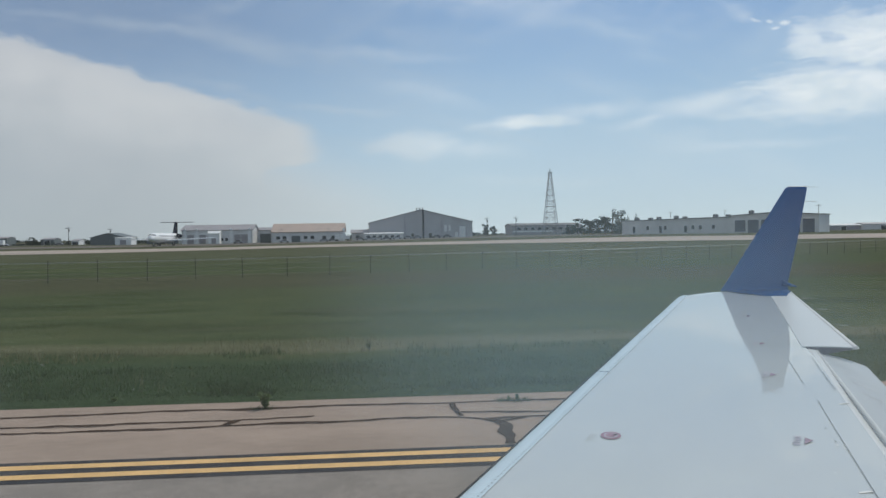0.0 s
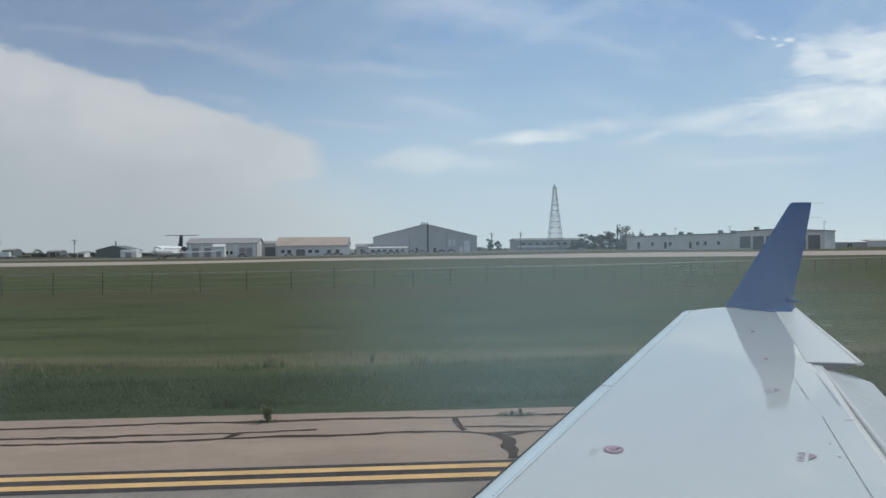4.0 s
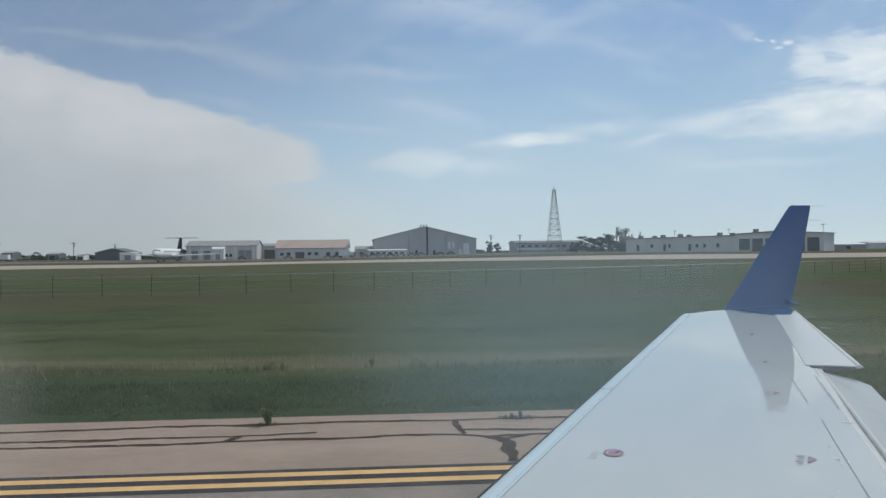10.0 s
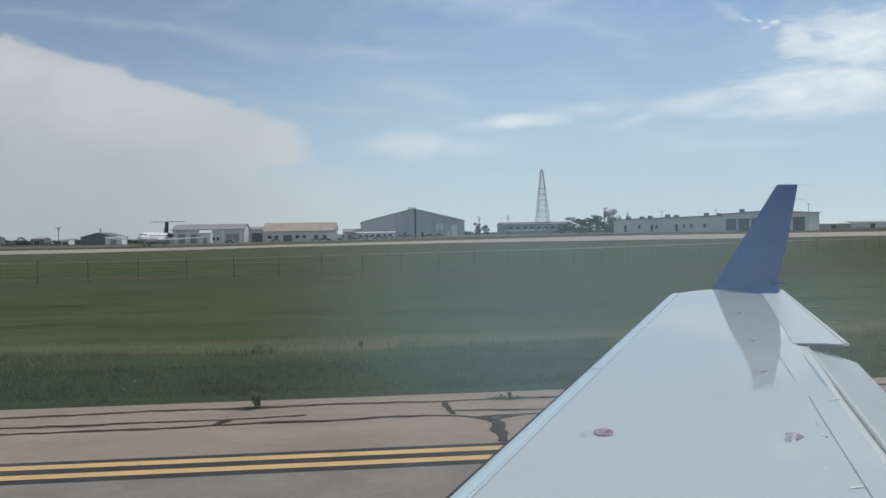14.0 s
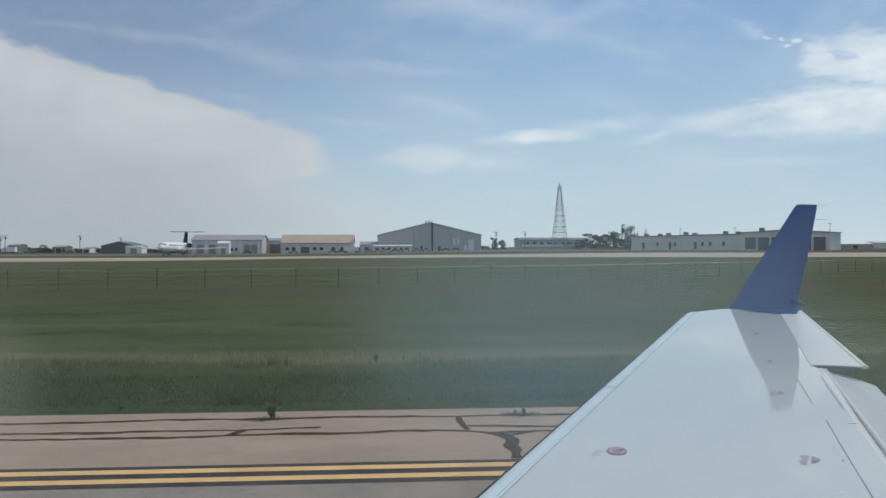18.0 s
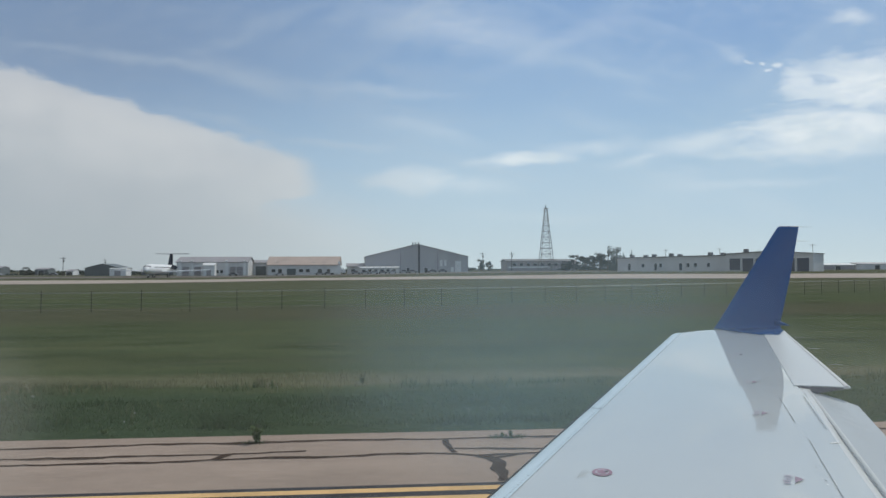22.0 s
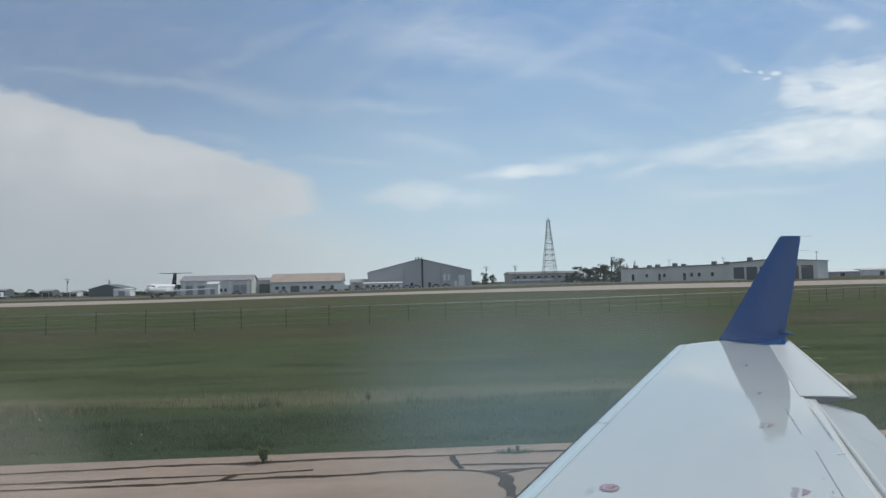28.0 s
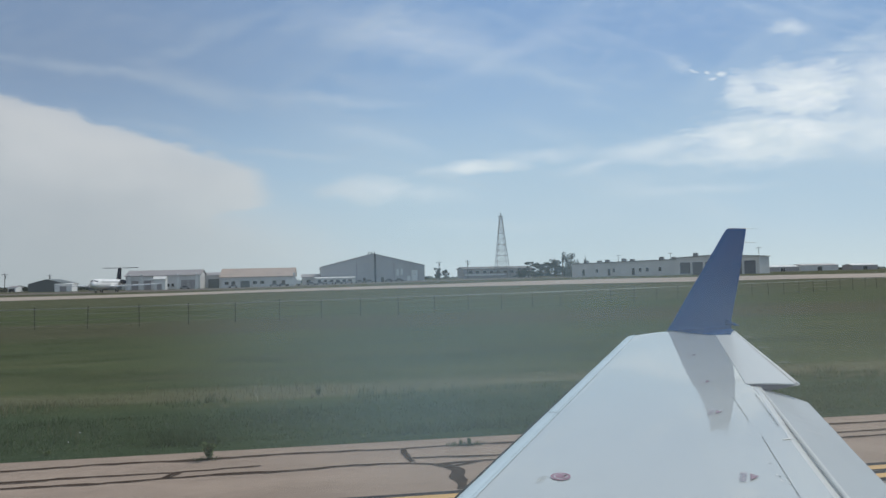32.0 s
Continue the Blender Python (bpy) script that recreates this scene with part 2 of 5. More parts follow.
# ================= materials =================
def material(name, color, rough=0.6, metal=0.0, var=0.12, scale=3.0, bump=0.0, bump_scale=40.0, dirt=None, dirt_amount=0.4, vary=0.0, island=0.0, stretch=(1, 1, 1), spec=0.5, coat=0.0):
    mt = bpy.data.materials.new(name)
    mt.use_nodes = True
    q = Graph(mt.node_tree)
    b = mt.node_tree.nodes["Principled BSDF"]
    b.inputs["Roughness"].default_value, b.inputs["Metallic"].default_value = rough, metal
    b.inputs["Specular IOR Level"].default_value, b.inputs["Coat Weight"].default_value = spec, coat
    co = q.node("ShaderNodeTexCoord").outputs["Object"]
    mp = q.node("ShaderNodeMapping")
    mp.inputs["Scale"].default_value = stretch
    q.put(mp.inputs[0], co)
    co = mp.outputs[0]
    dark, light = tuple(c * (1 - var) for c in color), tuple(min(1, c * (1 + var)) for c in color)
    n1, n2 = q.noise(co, scale, 5.0), q.noise(co, scale * 9, 3.0)
    c = q.mix(q.step(q.m("ADD", q.m("MULTIPLY", n1, 0.65), q.m("MULTIPLY", n2, 0.35)), 0.32, 0.68), dark, light)
    if dirt:
        c = q.mix(q.m("MULTIPLY", q.step(q.noise(co, scale * 0.35, 6.0, 0.65), 0.48, 0.72), dirt_amount), c, dirt)
    if vary or island:
        if vary:
            r = q.node("ShaderNodeObjectInfo").outputs["Random"]
        else:
            r = q.node("ShaderNodeNewGeometry").outputs["Random Per Island"]
        k = vary or island
        h = q.node("ShaderNodeHueSaturation")
        q.put(h.inputs["Value"], q.m("ADD", 1 - k, q.m("MULTIPLY", r, 2 * k)))
        q.put(h.inputs["Hue"], q.m("ADD", 0.5 - 0.03 * k, q.m("MULTIPLY", r, 0.06 * k)))
        q.put(h.inputs["Color"], c)
        c = h.outputs[0]
    q.put(b.inputs["Base Color"], c)
    if bump:
        bn = q.node("ShaderNodeBump")
        bn.inputs["Strength"].default_value, bn.inputs["Distance"].default_value = bump, 0.02
        q.put(bn.inputs["Height"], q.noise(co, bump_scale, 4.0, 0.6))
        q.put(b.inputs["Normal"], bn.outputs[0])
    return mt


def ribbed(name, color, pitch, axis=0, rough=0.55, dirt=(0.2, 0.19, 0.17)):
    """Painted metal sheet with upright ribs and rain streaks."""
    mt = material(name, color, rough, 0.0, 0.06, 0.25, dirt=dirt, dirt_amount=0.25, stretch=(1, 1, 0.25))
    q = Graph(mt.node_tree)
    b = mt.node_tree.nodes["Principled BSDF"]
    s = q.node("ShaderNodeSeparateXYZ")
    q.put(s.inputs[0], q.node("ShaderNodeTexCoord").outputs["Object"])
    w = q.m("SINE", q.m("MULTIPLY", s.outputs[axis], 6.283 / pitch))
    bn = q.node("ShaderNodeBump")
    bn.inputs["Strength"].default_value, bn.inputs["Distance"].default_value = 0.18, 0.05
    q.put(bn.inputs["Height"], w)
    q.put(b.inputs["Normal"], bn.outputs[0])
    return mt


def grass_ground():
    mt = bpy.data.materials.new("grass_ground")
    mt.use_nodes = True
    q = Graph(mt.node_tree)
    b = mt.node_tree.nodes["Principled BSDF"]
    b.inputs["Roughness"].default_value, b.inputs["Specular IOR Level"].default_value = 1.0, 0.0
    s = q.node("ShaderNodeSeparateXYZ")
    q.put(s.inputs[0], q.node("ShaderNodeTexCoord").outputs["Object"])
    x, y = s.outputs[0], s.outputs[1]
    long_ = q.noise(q.vec(q.m("MULTIPLY", x, 0.02), q.m("MULTIPLY", y, 0.20)), 1.0, 5.0, 0.6)
    mid = q.noise(q.vec(q.m("MULTIPLY", x, 0.12), q.m("MULTIPLY", y, 0.42), 3.0), 1.0, 5.0, 0.6)
    fine = q.noise(q.vec(x, y, 7.0), 5.0, 5.0, 0.7)
    green = q.mix(q.step(q.m("ADD", q.m("MULTIPLY", mid, 0.6), q.m("MULTIPLY", fine, 0.4)), 0.36, 0.64), (0.043, 0.058, 0.026), (0.080, 0.101, 0.047))
    olive = q.mix(fine, (0.083, 0.081, 0.046), (0.119, 0.111, 0.067))
    c = q.mix(q.m("MULTIPLY", q.step(long_, 0.52, 0.68), 0.5), green, olive)
    c = q.mix(q.m("MULTIPLY", q.step(q.noise(q.vec(q.m("MULTIPLY", x, 0.05), q.m("MULTIPLY", y, 0.5), 11.0), 1.0, 4.0, 0.65), 0.60, 0.74), 0.55), c, (0.168, 0.153, 0.096))
    tuft = q.noise(q.vec(q.m("MULTIPLY", x, 0.9), q.m("MULTIPLY", y, 1.4), 17.0), 1.6, 5.0, 0.68)
    c = q.mix(q.m("MULTIPLY", q.step(tuft, 0.54, 0.70), 0.45), c, (0.031, 0.043, 0.022))
    c = q.mix(q.m("MULTIPLY", q.step(tuft, 0.44, 0.30), 0.35), c, (0.106, 0.117, 0.058))
    swell = q.noise(q.vec(q.m("MULTIPLY", x, 0.16), q.m("MULTIPLY", y, 0.42), 23.0), 1.0, 4.0, 0.6)
    c = q.mix(q.m("MULTIPLY", q.step(swell, 0.50, 0.66), 0.5), c, (0.089, 0.099, 0.046))
    c = q.mix(q.m("MULTIPLY", q.step(swell, 0.46, 0.32), 0.4), c, (0.031, 0.046, 0.024))
    # lush strip by the pavement, a bleached strip behind it, rough brown strip along the fence
    wob = q.m("ADD", y, q.m("MULTIPLY", q.m("SUBTRACT", mid, 0.5), 1.6))
    c = q.mix(q.m("MULTIPLY", q.step(wob, 15.2, 13.8), 0.75), c, q.mix(fine, (0.032, 0.055, 0.030), (0.052, 0.080, 0.042)))
    pale = q.m("MULTIPLY", q.step(wob, 15.0, 15.7), q.step(wob, 17.4, 16.3))
    c = q.mix(q.m("MULTIPLY", pale, q.step(long_, 0.34, 0.60)), c, q.mix(fine, (0.097, 0.103, 0.059), (0.169, 0.161, 0.100)))
    rough = q.m("MULTIPLY", q.step(wob, 33.0, 37.0), q.step(wob, 52.0, 44.0))
    c = q.mix(q.m("MULTIPLY", rough, 0.55), c, q.mix(fine, (0.063, 0.059, 0.038), (0.097, 0.087, 0.057)))
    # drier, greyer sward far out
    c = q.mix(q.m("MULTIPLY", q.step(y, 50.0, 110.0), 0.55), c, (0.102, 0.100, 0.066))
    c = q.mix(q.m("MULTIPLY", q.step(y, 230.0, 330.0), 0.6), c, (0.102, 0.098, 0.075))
    q.put(b.inputs["Base Color"], c)
    bn = q.node("ShaderNodeBump")
    bn.inputs["Strength"].default_value, bn.inputs["Distance"].default_value = 0.7, 0.12
    q.put(bn.inputs["Height"], fine)
    q.put(b.inputs["Normal"], bn.outputs[0])
    return mt


def leafy(mt, amount=0.5):
    """Thin leaves let light through: mixes a translucent share into the surface."""
    q = Graph(mt.node_tree)
    b = mt.node_tree.nodes["Principled BSDF"]
    tr, mx = q.node("ShaderNodeBsdfTranslucent"), q.node("ShaderNodeMixShader")
    q.put(tr.inputs[0], b.inputs["Base Color"].links[0].from_socket)
    mx.inputs[0].default_value = amount
    q.put(mx.inputs[1], b.outputs[0])
    q.put(mx.inputs[2], tr.outputs[0])
    q.put(mt.node_tree.nodes["Material Output"].inputs[0], mx.outputs[0])
    return mt


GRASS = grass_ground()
BLADE = leafy(material("grass_blades", (0.082, 0.118, 0.056), 0.8, var=0.2, scale=0.6, island=0.09, spec=0.1), 0.65)
BLADE_DRY = leafy(material("dry_grass", (0.20, 0.185, 0.105), 0.8, var=0.2, scale=0.8, island=0.4, spec=0.2))
WEED = leafy(material("weed_leaf", (0.062, 0.095, 0.036), 0.7, var=0.3, scale=2.0, island=0.4, spec=0.1))
ASPHALT = material("worn_asphalt", (0.258, 0.228, 0.200), 0.85, var=0.14, scale=1.1, bump=0.5, bump_scale=90, dirt=(0.205, 0.186, 0.166), dirt_amount=0.5, spec=0.08)
SHOULDER = material("weathered_shoulder", (0.345, 0.268, 0.214), 0.9, var=0.13, scale=0.8, bump=0.55, bump_scale=110, dirt=(0.275, 0.216, 0.176), dirt_amount=0.55, stretch=(0.5, 1.3, 1), spec=0.08)
TAR = material("crack_sealant", (0.058, 0.039, 0.030), 0.7, var=0.3, scale=6, bump=0.3, bump_scale=60, spec=0.0)
YELLOW = material("yellow_paint", (0.68, 0.435, 0.19), 0.7, var=0.12, scale=2.0, dirt=(0.42, 0.29, 0.13), dirt_amount=0.4, bump=0.2, bump_scale=90, spec=0.08)
BLACKP = material("black_paint", (0.050, 0.050, 0.055), 0.75, var=0.25, scale=3.0, dirt=(0.12, 0.115, 0.11), dirt_amount=0.3, bump=0.2, bump_scale=90, spec=0.0)
CONCRETE = material("pale_concrete", (0.40, 0.336, 0.285), 0.9, var=0.08, scale=0.05, bump=0.2, bump_scale=4, dirt=(0.25, 0.222, 0.19), dirt_amount=0.35, spec=0.08)
def gloss_skin(name, color, dirt):
    """Glossy paint on a slightly wavy skin that falls off to the rear."""
    mt = material(name, color, 0.035, var=0.02, scale=1.2, dirt=dirt, dirt_amount=0.35, spec=0.68)
    q = Graph(mt.node_tree)
    co = q.node("ShaderNodeTexCoord").outputs["Object"]
    sp = q.node("ShaderNodeSeparateXYZ")
    q.put(sp.inputs[0], co)
    fall = q.m("ADD", q.m("MULTIPLY", sp.outputs[0], -0.044), q.m("MULTIPLY", sp.outputs[1], 0.002))
    wave = q.m("MULTIPLY", q.noise(co, 5.0, 3.0, 0.5), 0.0010)
    bn = q.node("ShaderNodeBump")
    bn.inputs["Strength"].default_value, bn.inputs["Distance"].default_value = 1.0, 1.0
    q.put(bn.inputs["Height"], q.m("ADD", fall, wave))
    q.put(mt.node_tree.nodes["Principled BSDF"].inputs["Normal"], bn.outputs[0])
    return mt


WINGWHITE = gloss_skin("wing_paint", (0.535, 0.565, 0.548), (0.475, 0.505, 0.49))
AILERON = material("aileron_paint", (0.60, 0.62, 0.61), 0.3, var=0.02, scale=1.2, dirt=(0.54, 0.56, 0.55), dirt_amount=0.3, spec=0.25)
LEMETAL = material("leading_edge_metal", (0.58, 0.695, 0.745), 0.45, 0.15, var=0.03, scale=2.0, spec=0.15)
WINGBLUE = material("winglet_blue", (0.009, 0.074, 0.245), 0.16, var=0.06, scale=1.5, spec=0.35)
GAPDARK = material("panel_gap", (0.055, 0.058, 0.062), 0.7, var=0.1, scale=8, spec=0.0)
FLAPGREY = material("flap_paint", (0.40, 0.435, 0.45), 0.35, var=0.05, scale=2.0, dirt=(0.34, 0.36, 0.37), dirt_amount=0.4, spec=0.3)
REDP = material("red_marking", (0.34, 0.170, 0.195), 0.1, var=0.15, scale=30, spec=0.5)
REDFADE = material("faded_red_marking", (0.47, 0.395, 0.41), 0.1, var=0.2, scale=40, spec=0.5)
RIBSHADE = material("rib_shade", (0.15, 0.15, 0.17), 0.7, var=0.15, scale=6.0, spec=0.0)
REDMID = material("dull_red_marking", (0.33, 0.20, 0.225), 0.1, var=0.2, scale=40, spec=0.5)
GREYMARK = material("grey_marking", (0.36, 0.38, 0.385), 0.5, var=0.15, scale=30, spec=0.0)
STEEL = material("bare_steel", (0.55, 0.56, 0.57), 0.3, 0.9, var=0.1, scale=10)
GALV = material("galvanised_steel", (0.17, 0.172, 0.172), 0.6, 0.2, var=0.15, scale=2.0)
PALEWIRE = material("pale_rail", (0.27, 0.28, 0.27), 0.5, 0.2, var=0.1, scale=1.0)
MASTGREY = material("weathered_mast_steel", (0.15, 0.15, 0.155), 0.7, 0.1, var=0.15, scale=0.5, spec=0.2)
POSTGREY = material("weathered_fence_post", (0.075, 0.070, 0.060), 0.8, var=0.2, scale=2.0, spec=0.1)
DARKPOLE = material("dark_timber_pole", (0.060, 0.052, 0.047), 0.85, var=0.2, scale=2.0)
HANGAR = ribbed("hangar_sheet", (0.44, 0.43, 0.435), 0.9)
HANGARROOF = ribbed("hangar_roof", (0.33, 0.335, 0.34), 0.9, 1)
SHEDWHITE = ribbed("shed_sheet", (0.64, 0.63, 0.61), 0.7)
SHEDROOF = ribbed("shed_roof_grey", (0.33, 0.31, 0.31), 0.7)
PEACH = ribbed("shed_roof_tan", (0.46, 0.36, 0.30), 0.7)
WHITEP = material("white_paint", (0.75, 0.75, 0.73), 0.6, var=0.05, scale=1.0, dirt=(0.5, 0.5, 0.48), dirt_amount=0.3, spec=0.15)
DARKGREEN = ribbed("dark_shed_sheet", (0.12, 0.14, 0.14), 0.7)
MASONRY = material("pale_block_wall", (0.64, 0.63, 0.61), 0.85, var=0.06, scale=0.3, dirt=(0.33, 0.32, 0.30), dirt_amount=0.35, stretch=(1, 1, 0.4))
ROOFGREY = material("flat_roof", (0.22, 0.22, 0.22), 0.85, var=0.15, scale=0.3, spec=0.08)
BAYDOOR = ribbed("bay_door", (0.10, 0.115, 0.145), 0.4, 2)
DARKGLASS = material("dark_glass", (0.035, 0.04, 0.048), 0.12, var=0.1, scale=1.0)
BRICKRED = material("rusty_red_steel", (0.32, 0.14, 0.11), 0.75, var=0.2, scale=0.4, dirt=(0.2, 0.13, 0.11))
BROWNWALL = material("brown_block_wall", (0.20, 0.155, 0.135), 0.85, var=0.12, scale=0.6)
WEEDLIGHT = leafy(material("fresh_weed_leaf", (0.15, 0.20, 0.085), 0.7, var=0.2, scale=6.0, island=0.3, spec=0.1))
SOIL = material("heaped_spoil", (0.12, 0.105, 0.092), 0.95, var=0.25, scale=0.2, bump=0.6, bump_scale=1.5)
BARK = material("bark", (0.085, 0.065, 0.05), 0.9, var=0.25, scale=3.0, bump=0.5, bump_scale=14)
LEAF = leafy(material("tree_leaf", (0.055, 0.072, 0.060), 0.7, var=0.25, scale=0.7, island=0.4, spec=0.1), 0.45)
PLANEWHITE = material("airliner_white", (0.78, 0.78, 0.77), 0.4, var=0.02, scale=0.3, spec=0.12)
PLANEDARK = material("airliner_dark_blue", (0.02, 0.025, 0.04), 0.6, var=0.06, scale=0.3, spec=0.0)
RUBBER = material("rubber", (0.025, 0.025, 0.025), 0.8, var=0.2, scale=4.0)
SIGNYELLOW = material("sign_yellow", (0.72, 0.45, 0.05), 0.45, var=0.05, scale=1.0)
SIGNBLACK = material("sign_black", (0.02, 0.02, 0.022), 0.5, var=0.1, scale=3.0)
CABGREEN = material("cabinet_green_grey", (0.075, 0.09, 0.085), 0.5, var=0.1, scale=1.0)
ORANGE = material("orange_plastic", (0.62, 0.30, 0.06), 0.5, var=0.1, scale=4.0, dirt=(0.4, 0.25, 0.1))
SIGNTAN = material("faded_sign_face", (0.30, 0.265, 0.20), 0.6, var=0.12, scale=2.0, dirt=(0.2, 0.18, 0.15), dirt_amount=0.5)
BLUEGREY = material("blue_grey_sign_face", (0.16, 0.20, 0.25), 0.5, var=0.12, scale=2.0, dirt=(0.1, 0.12, 0.13), dirt_amount=0.5)
BLUELENS = material("blue_lens", (0.02, 0.05, 0.30), 0.15, var=0.05, scale=4.0)
PANE = bpy.data.materials.new("hazy_window_acrylic")
PANE.use_nodes = True
pg = Graph(PANE.node_tree)
PANE.node_tree.nodes.remove(PANE.node_tree.nodes["Principled BSDF"])
clear, veil, both = pg.node("ShaderNodeBsdfTransparent"), pg.node("ShaderNodeBsdfTranslucent"), pg.node("ShaderNodeMixShader")
clear.inputs[0].default_value = (0.97, 0.985, 0.985, 1)
veil.inputs[0].default_value = (0.78, 0.82, 0.82, 1)
smear = pg.noise(pg.node("ShaderNodeTexCoord").outputs["Object"], 9.0, 3.0, 0.5)
ps = pg.node("ShaderNodeSeparateXYZ")
pg.put(ps.inputs[0], pg.node("ShaderNodeTexCoord").outputs["Object"])
# oval veil: a smear on the pane, with window reflection and far haze painted in
rx_ = pg.m("DIVIDE", pg.m("SUBTRACT", ps.outputs[0], 0.052), 0.138)
rz_ = pg.m("DIVIDE", pg.m("SUBTRACT", ps.outputs[2], 2.428), 0.090)
smudge_glare = pg.step(pg.m("ADD", pg.m("ADD", pg.m("MULTIPLY", rx_, rx_), pg.m("MULTIPLY", rz_, rz_)), pg.m("MULTIPLY", smear, 0.8)), 1.5, 0.3)
lx_ = pg.m("DIVIDE", pg.m("ADD", ps.outputs[0], 0.235), 0.062)
lz_ = pg.m("DIVIDE", pg.m("SUBTRACT", ps.outputs[2], 2.405), 0.050)
thumb = pg.step(pg.m("ADD", pg.m("ADD", pg.m("MULTIPLY", lx_, lx_), pg.m("MULTIPLY", lz_, lz_)), pg.m("MULTIPLY", smear, 0.8)), 1.5, 0.3)
qx_ = pg.m("DIVIDE", pg.m("SUBTRACT", ps.outputs[0], 0.195), 0.110)
qz_ = pg.m("DIVIDE", pg.m("SUBTRACT", ps.outputs[2], 2.390), 0.054)
palm = pg.step(pg.m("ADD", pg.m("ADD", pg.m("MULTIPLY", qx_, qx_), pg.m("MULTIPLY", qz_, qz_)), pg.m("MULTIPLY", smear, 0.8)), 1.6, 0.4)
share = pg.m("ADD", pg.m("ADD", 0.042, pg.m("MULTIPLY", pg.m("POWER", smudge_glare, 1.4), 0.185)), pg.m("MULTIPLY", pg.step(smear, 0.42, 0.72), 0.016))
pg.put(both.inputs[0], pg.m("ADD", pg.m("ADD", share, pg.m("MULTIPLY", palm, 0.10)), pg.m("MULTIPLY", thumb, 0.16)))
pg.put(veil.inputs[0], pg.mix(thumb, pg.mix(smudge_glare, (0.78, 0.80, 0.76), (0.57, 0.765, 0.87)), (0.74, 0.69, 0.60)))
pg.put(both.inputs[1], clear.outputs[0])
pg.put(both.inputs[2], veil.outputs[0])
pg.put(PANE.node_tree.nodes["Material Output"].inputs[0], both.outputs[0])
CARPAINT = material("car_paint", (0.30, 0.30, 0.31), 0.3, var=0.03, scale=1.0, vary=0.55)


# ================= mesh helpers =================
def mesh_of(bm, name, mat):
    me = bpy.data.meshes.new(name)
    bmesh.ops.recalc_face_normals(bm, faces=bm.faces)
    bm.to_mesh(me)
    bm.free()
    me.materials.append(mat)
    return me


def part(name, bm, mat, parent=None, label="", smooth=False):
    me = bm if isinstance(bm, bpy.types.Mesh) else mesh_of(bm, name, mat)
    if smooth:
        me.polygons.foreach_set("use_smooth", [True] * len(me.polygons))
    ob = new(name, me)
    if parent is not None:
        ob.parent = parent
    if label:
        ob["label"] = label
    return ob


def pydata(name, verts, faces, mat):
    me = bpy.data.meshes.new(name)
    me.from_pydata(verts, [], faces)
    me.materials.append(mat)
    me.update()
    return me


def thing(name, m, label, category, group="", kind=""):
    ob = new(name)
    ob.empty_display_size = 0.3
    ob.matrix_basis = m
    return tagged(ob, label, category, group, kind)


def add_box(bm, x0, x1, y0, y1, z0, z1, bevel=0.0, m=None):
    r = bmesh.ops.create_cube(bm, size=1)
    vs = r["verts"]
    for w in vs:
        w.co = Vector(((x0 + x1) / 2 + w.co.x * (x1 - x0), (y0 + y1) / 2 + w.co.y * (y1 - y0), (z0 + z1) / 2 + w.co.z * (z1 - z0)))
    if bevel:
        es = list({e for w in vs for e in w.link_edges})
        vs = bmesh.ops.bevel(bm, geom=es, offset=bevel, segments=2, affect="EDGES")["verts"]
    if m is not None:
        bmesh.ops.transform(bm, matrix=m, verts=[w for w in vs if w.is_valid])
    return bm


def box(x0, x1, y0, y1, z0, z1, bevel=0.0):
    return add_box(bmesh.new(), x0, x1, y0, y1, z0, z1, bevel)


def add_rod(bm, p, q, r, r2=None, n=6):
    p, q = Vector(p), Vector(q)
    d = q - p
    rot = d.to_track_quat("Z", "Y").to_matrix().to_4x4()
    bmesh.ops.create_cone(bm, cap_ends=True, segments=n, radius1=r, radius2=r if r2 is None else r2, depth=d.length,
                          matrix=Matrix.Translation((p + q) / 2) @ rot)
    return bm


def rod(p, q, r, r2=None, n=6):
    return add_rod(bmesh.new(), p, q, r, r2, n)


def add_poly(bm, pts, depth=None):
    """A face through pts; with depth (a vector) a closed prism."""
    f = bm.faces.new([bm.verts.new(p) for p in pts])
    if depth is not None:
        r = bmesh.ops.extrude_face_region(bm, geom=[f])
        bmesh.ops.translate(bm, vec=depth, verts=[e for e in r["geom"] if isinstance(e, bmesh.types.BMVert)])
    return bm


def poly(pts, depth=None):
    return add_poly(bmesh.new(), pts, depth)


def lathe(rows, n=16, axis="y"):
    """Rings of (distance along the axis, radius, height offset) joined to a skin."""
    bm = bmesh.new()
    rings = []
    for d, r, h in rows:
        ring = []
        for i in range(n):
            a = 2 * math.pi * i / n
            ring.append(bm.verts.new((r * math.cos(a), d, h + r * math.sin(a)) if axis == "y" else (d, r * math.cos(a), h + r * math.sin(a))))
        rings.append(ring)
    for a, b in zip(rings, rings[1:]):
        for i in range(n):
            bm.faces.new((a[i], a[(i + 1) % n], b[(i + 1) % n], b[i]))
    bm.faces.new(rings[0])
    bm.faces.new(rings[-1])
    return bm


def smooth01(t):
    t = min(1.0, max(0.0, t))
    return t * t * (3 - 2 * t)


def rise(x, y):
    """The land climbs gently towards the long building."""
    return 1.6 * smooth01((y - 60) / 130) * smooth01((x + 60) / 130)


# ================= ground, taxiway, apron =================
def spaced(stops):
    out = []
    for (a, b, n) in stops:
        out += [a + (b - a) * i / n for i in range(n)]
    return out + [stops[-1][1]]


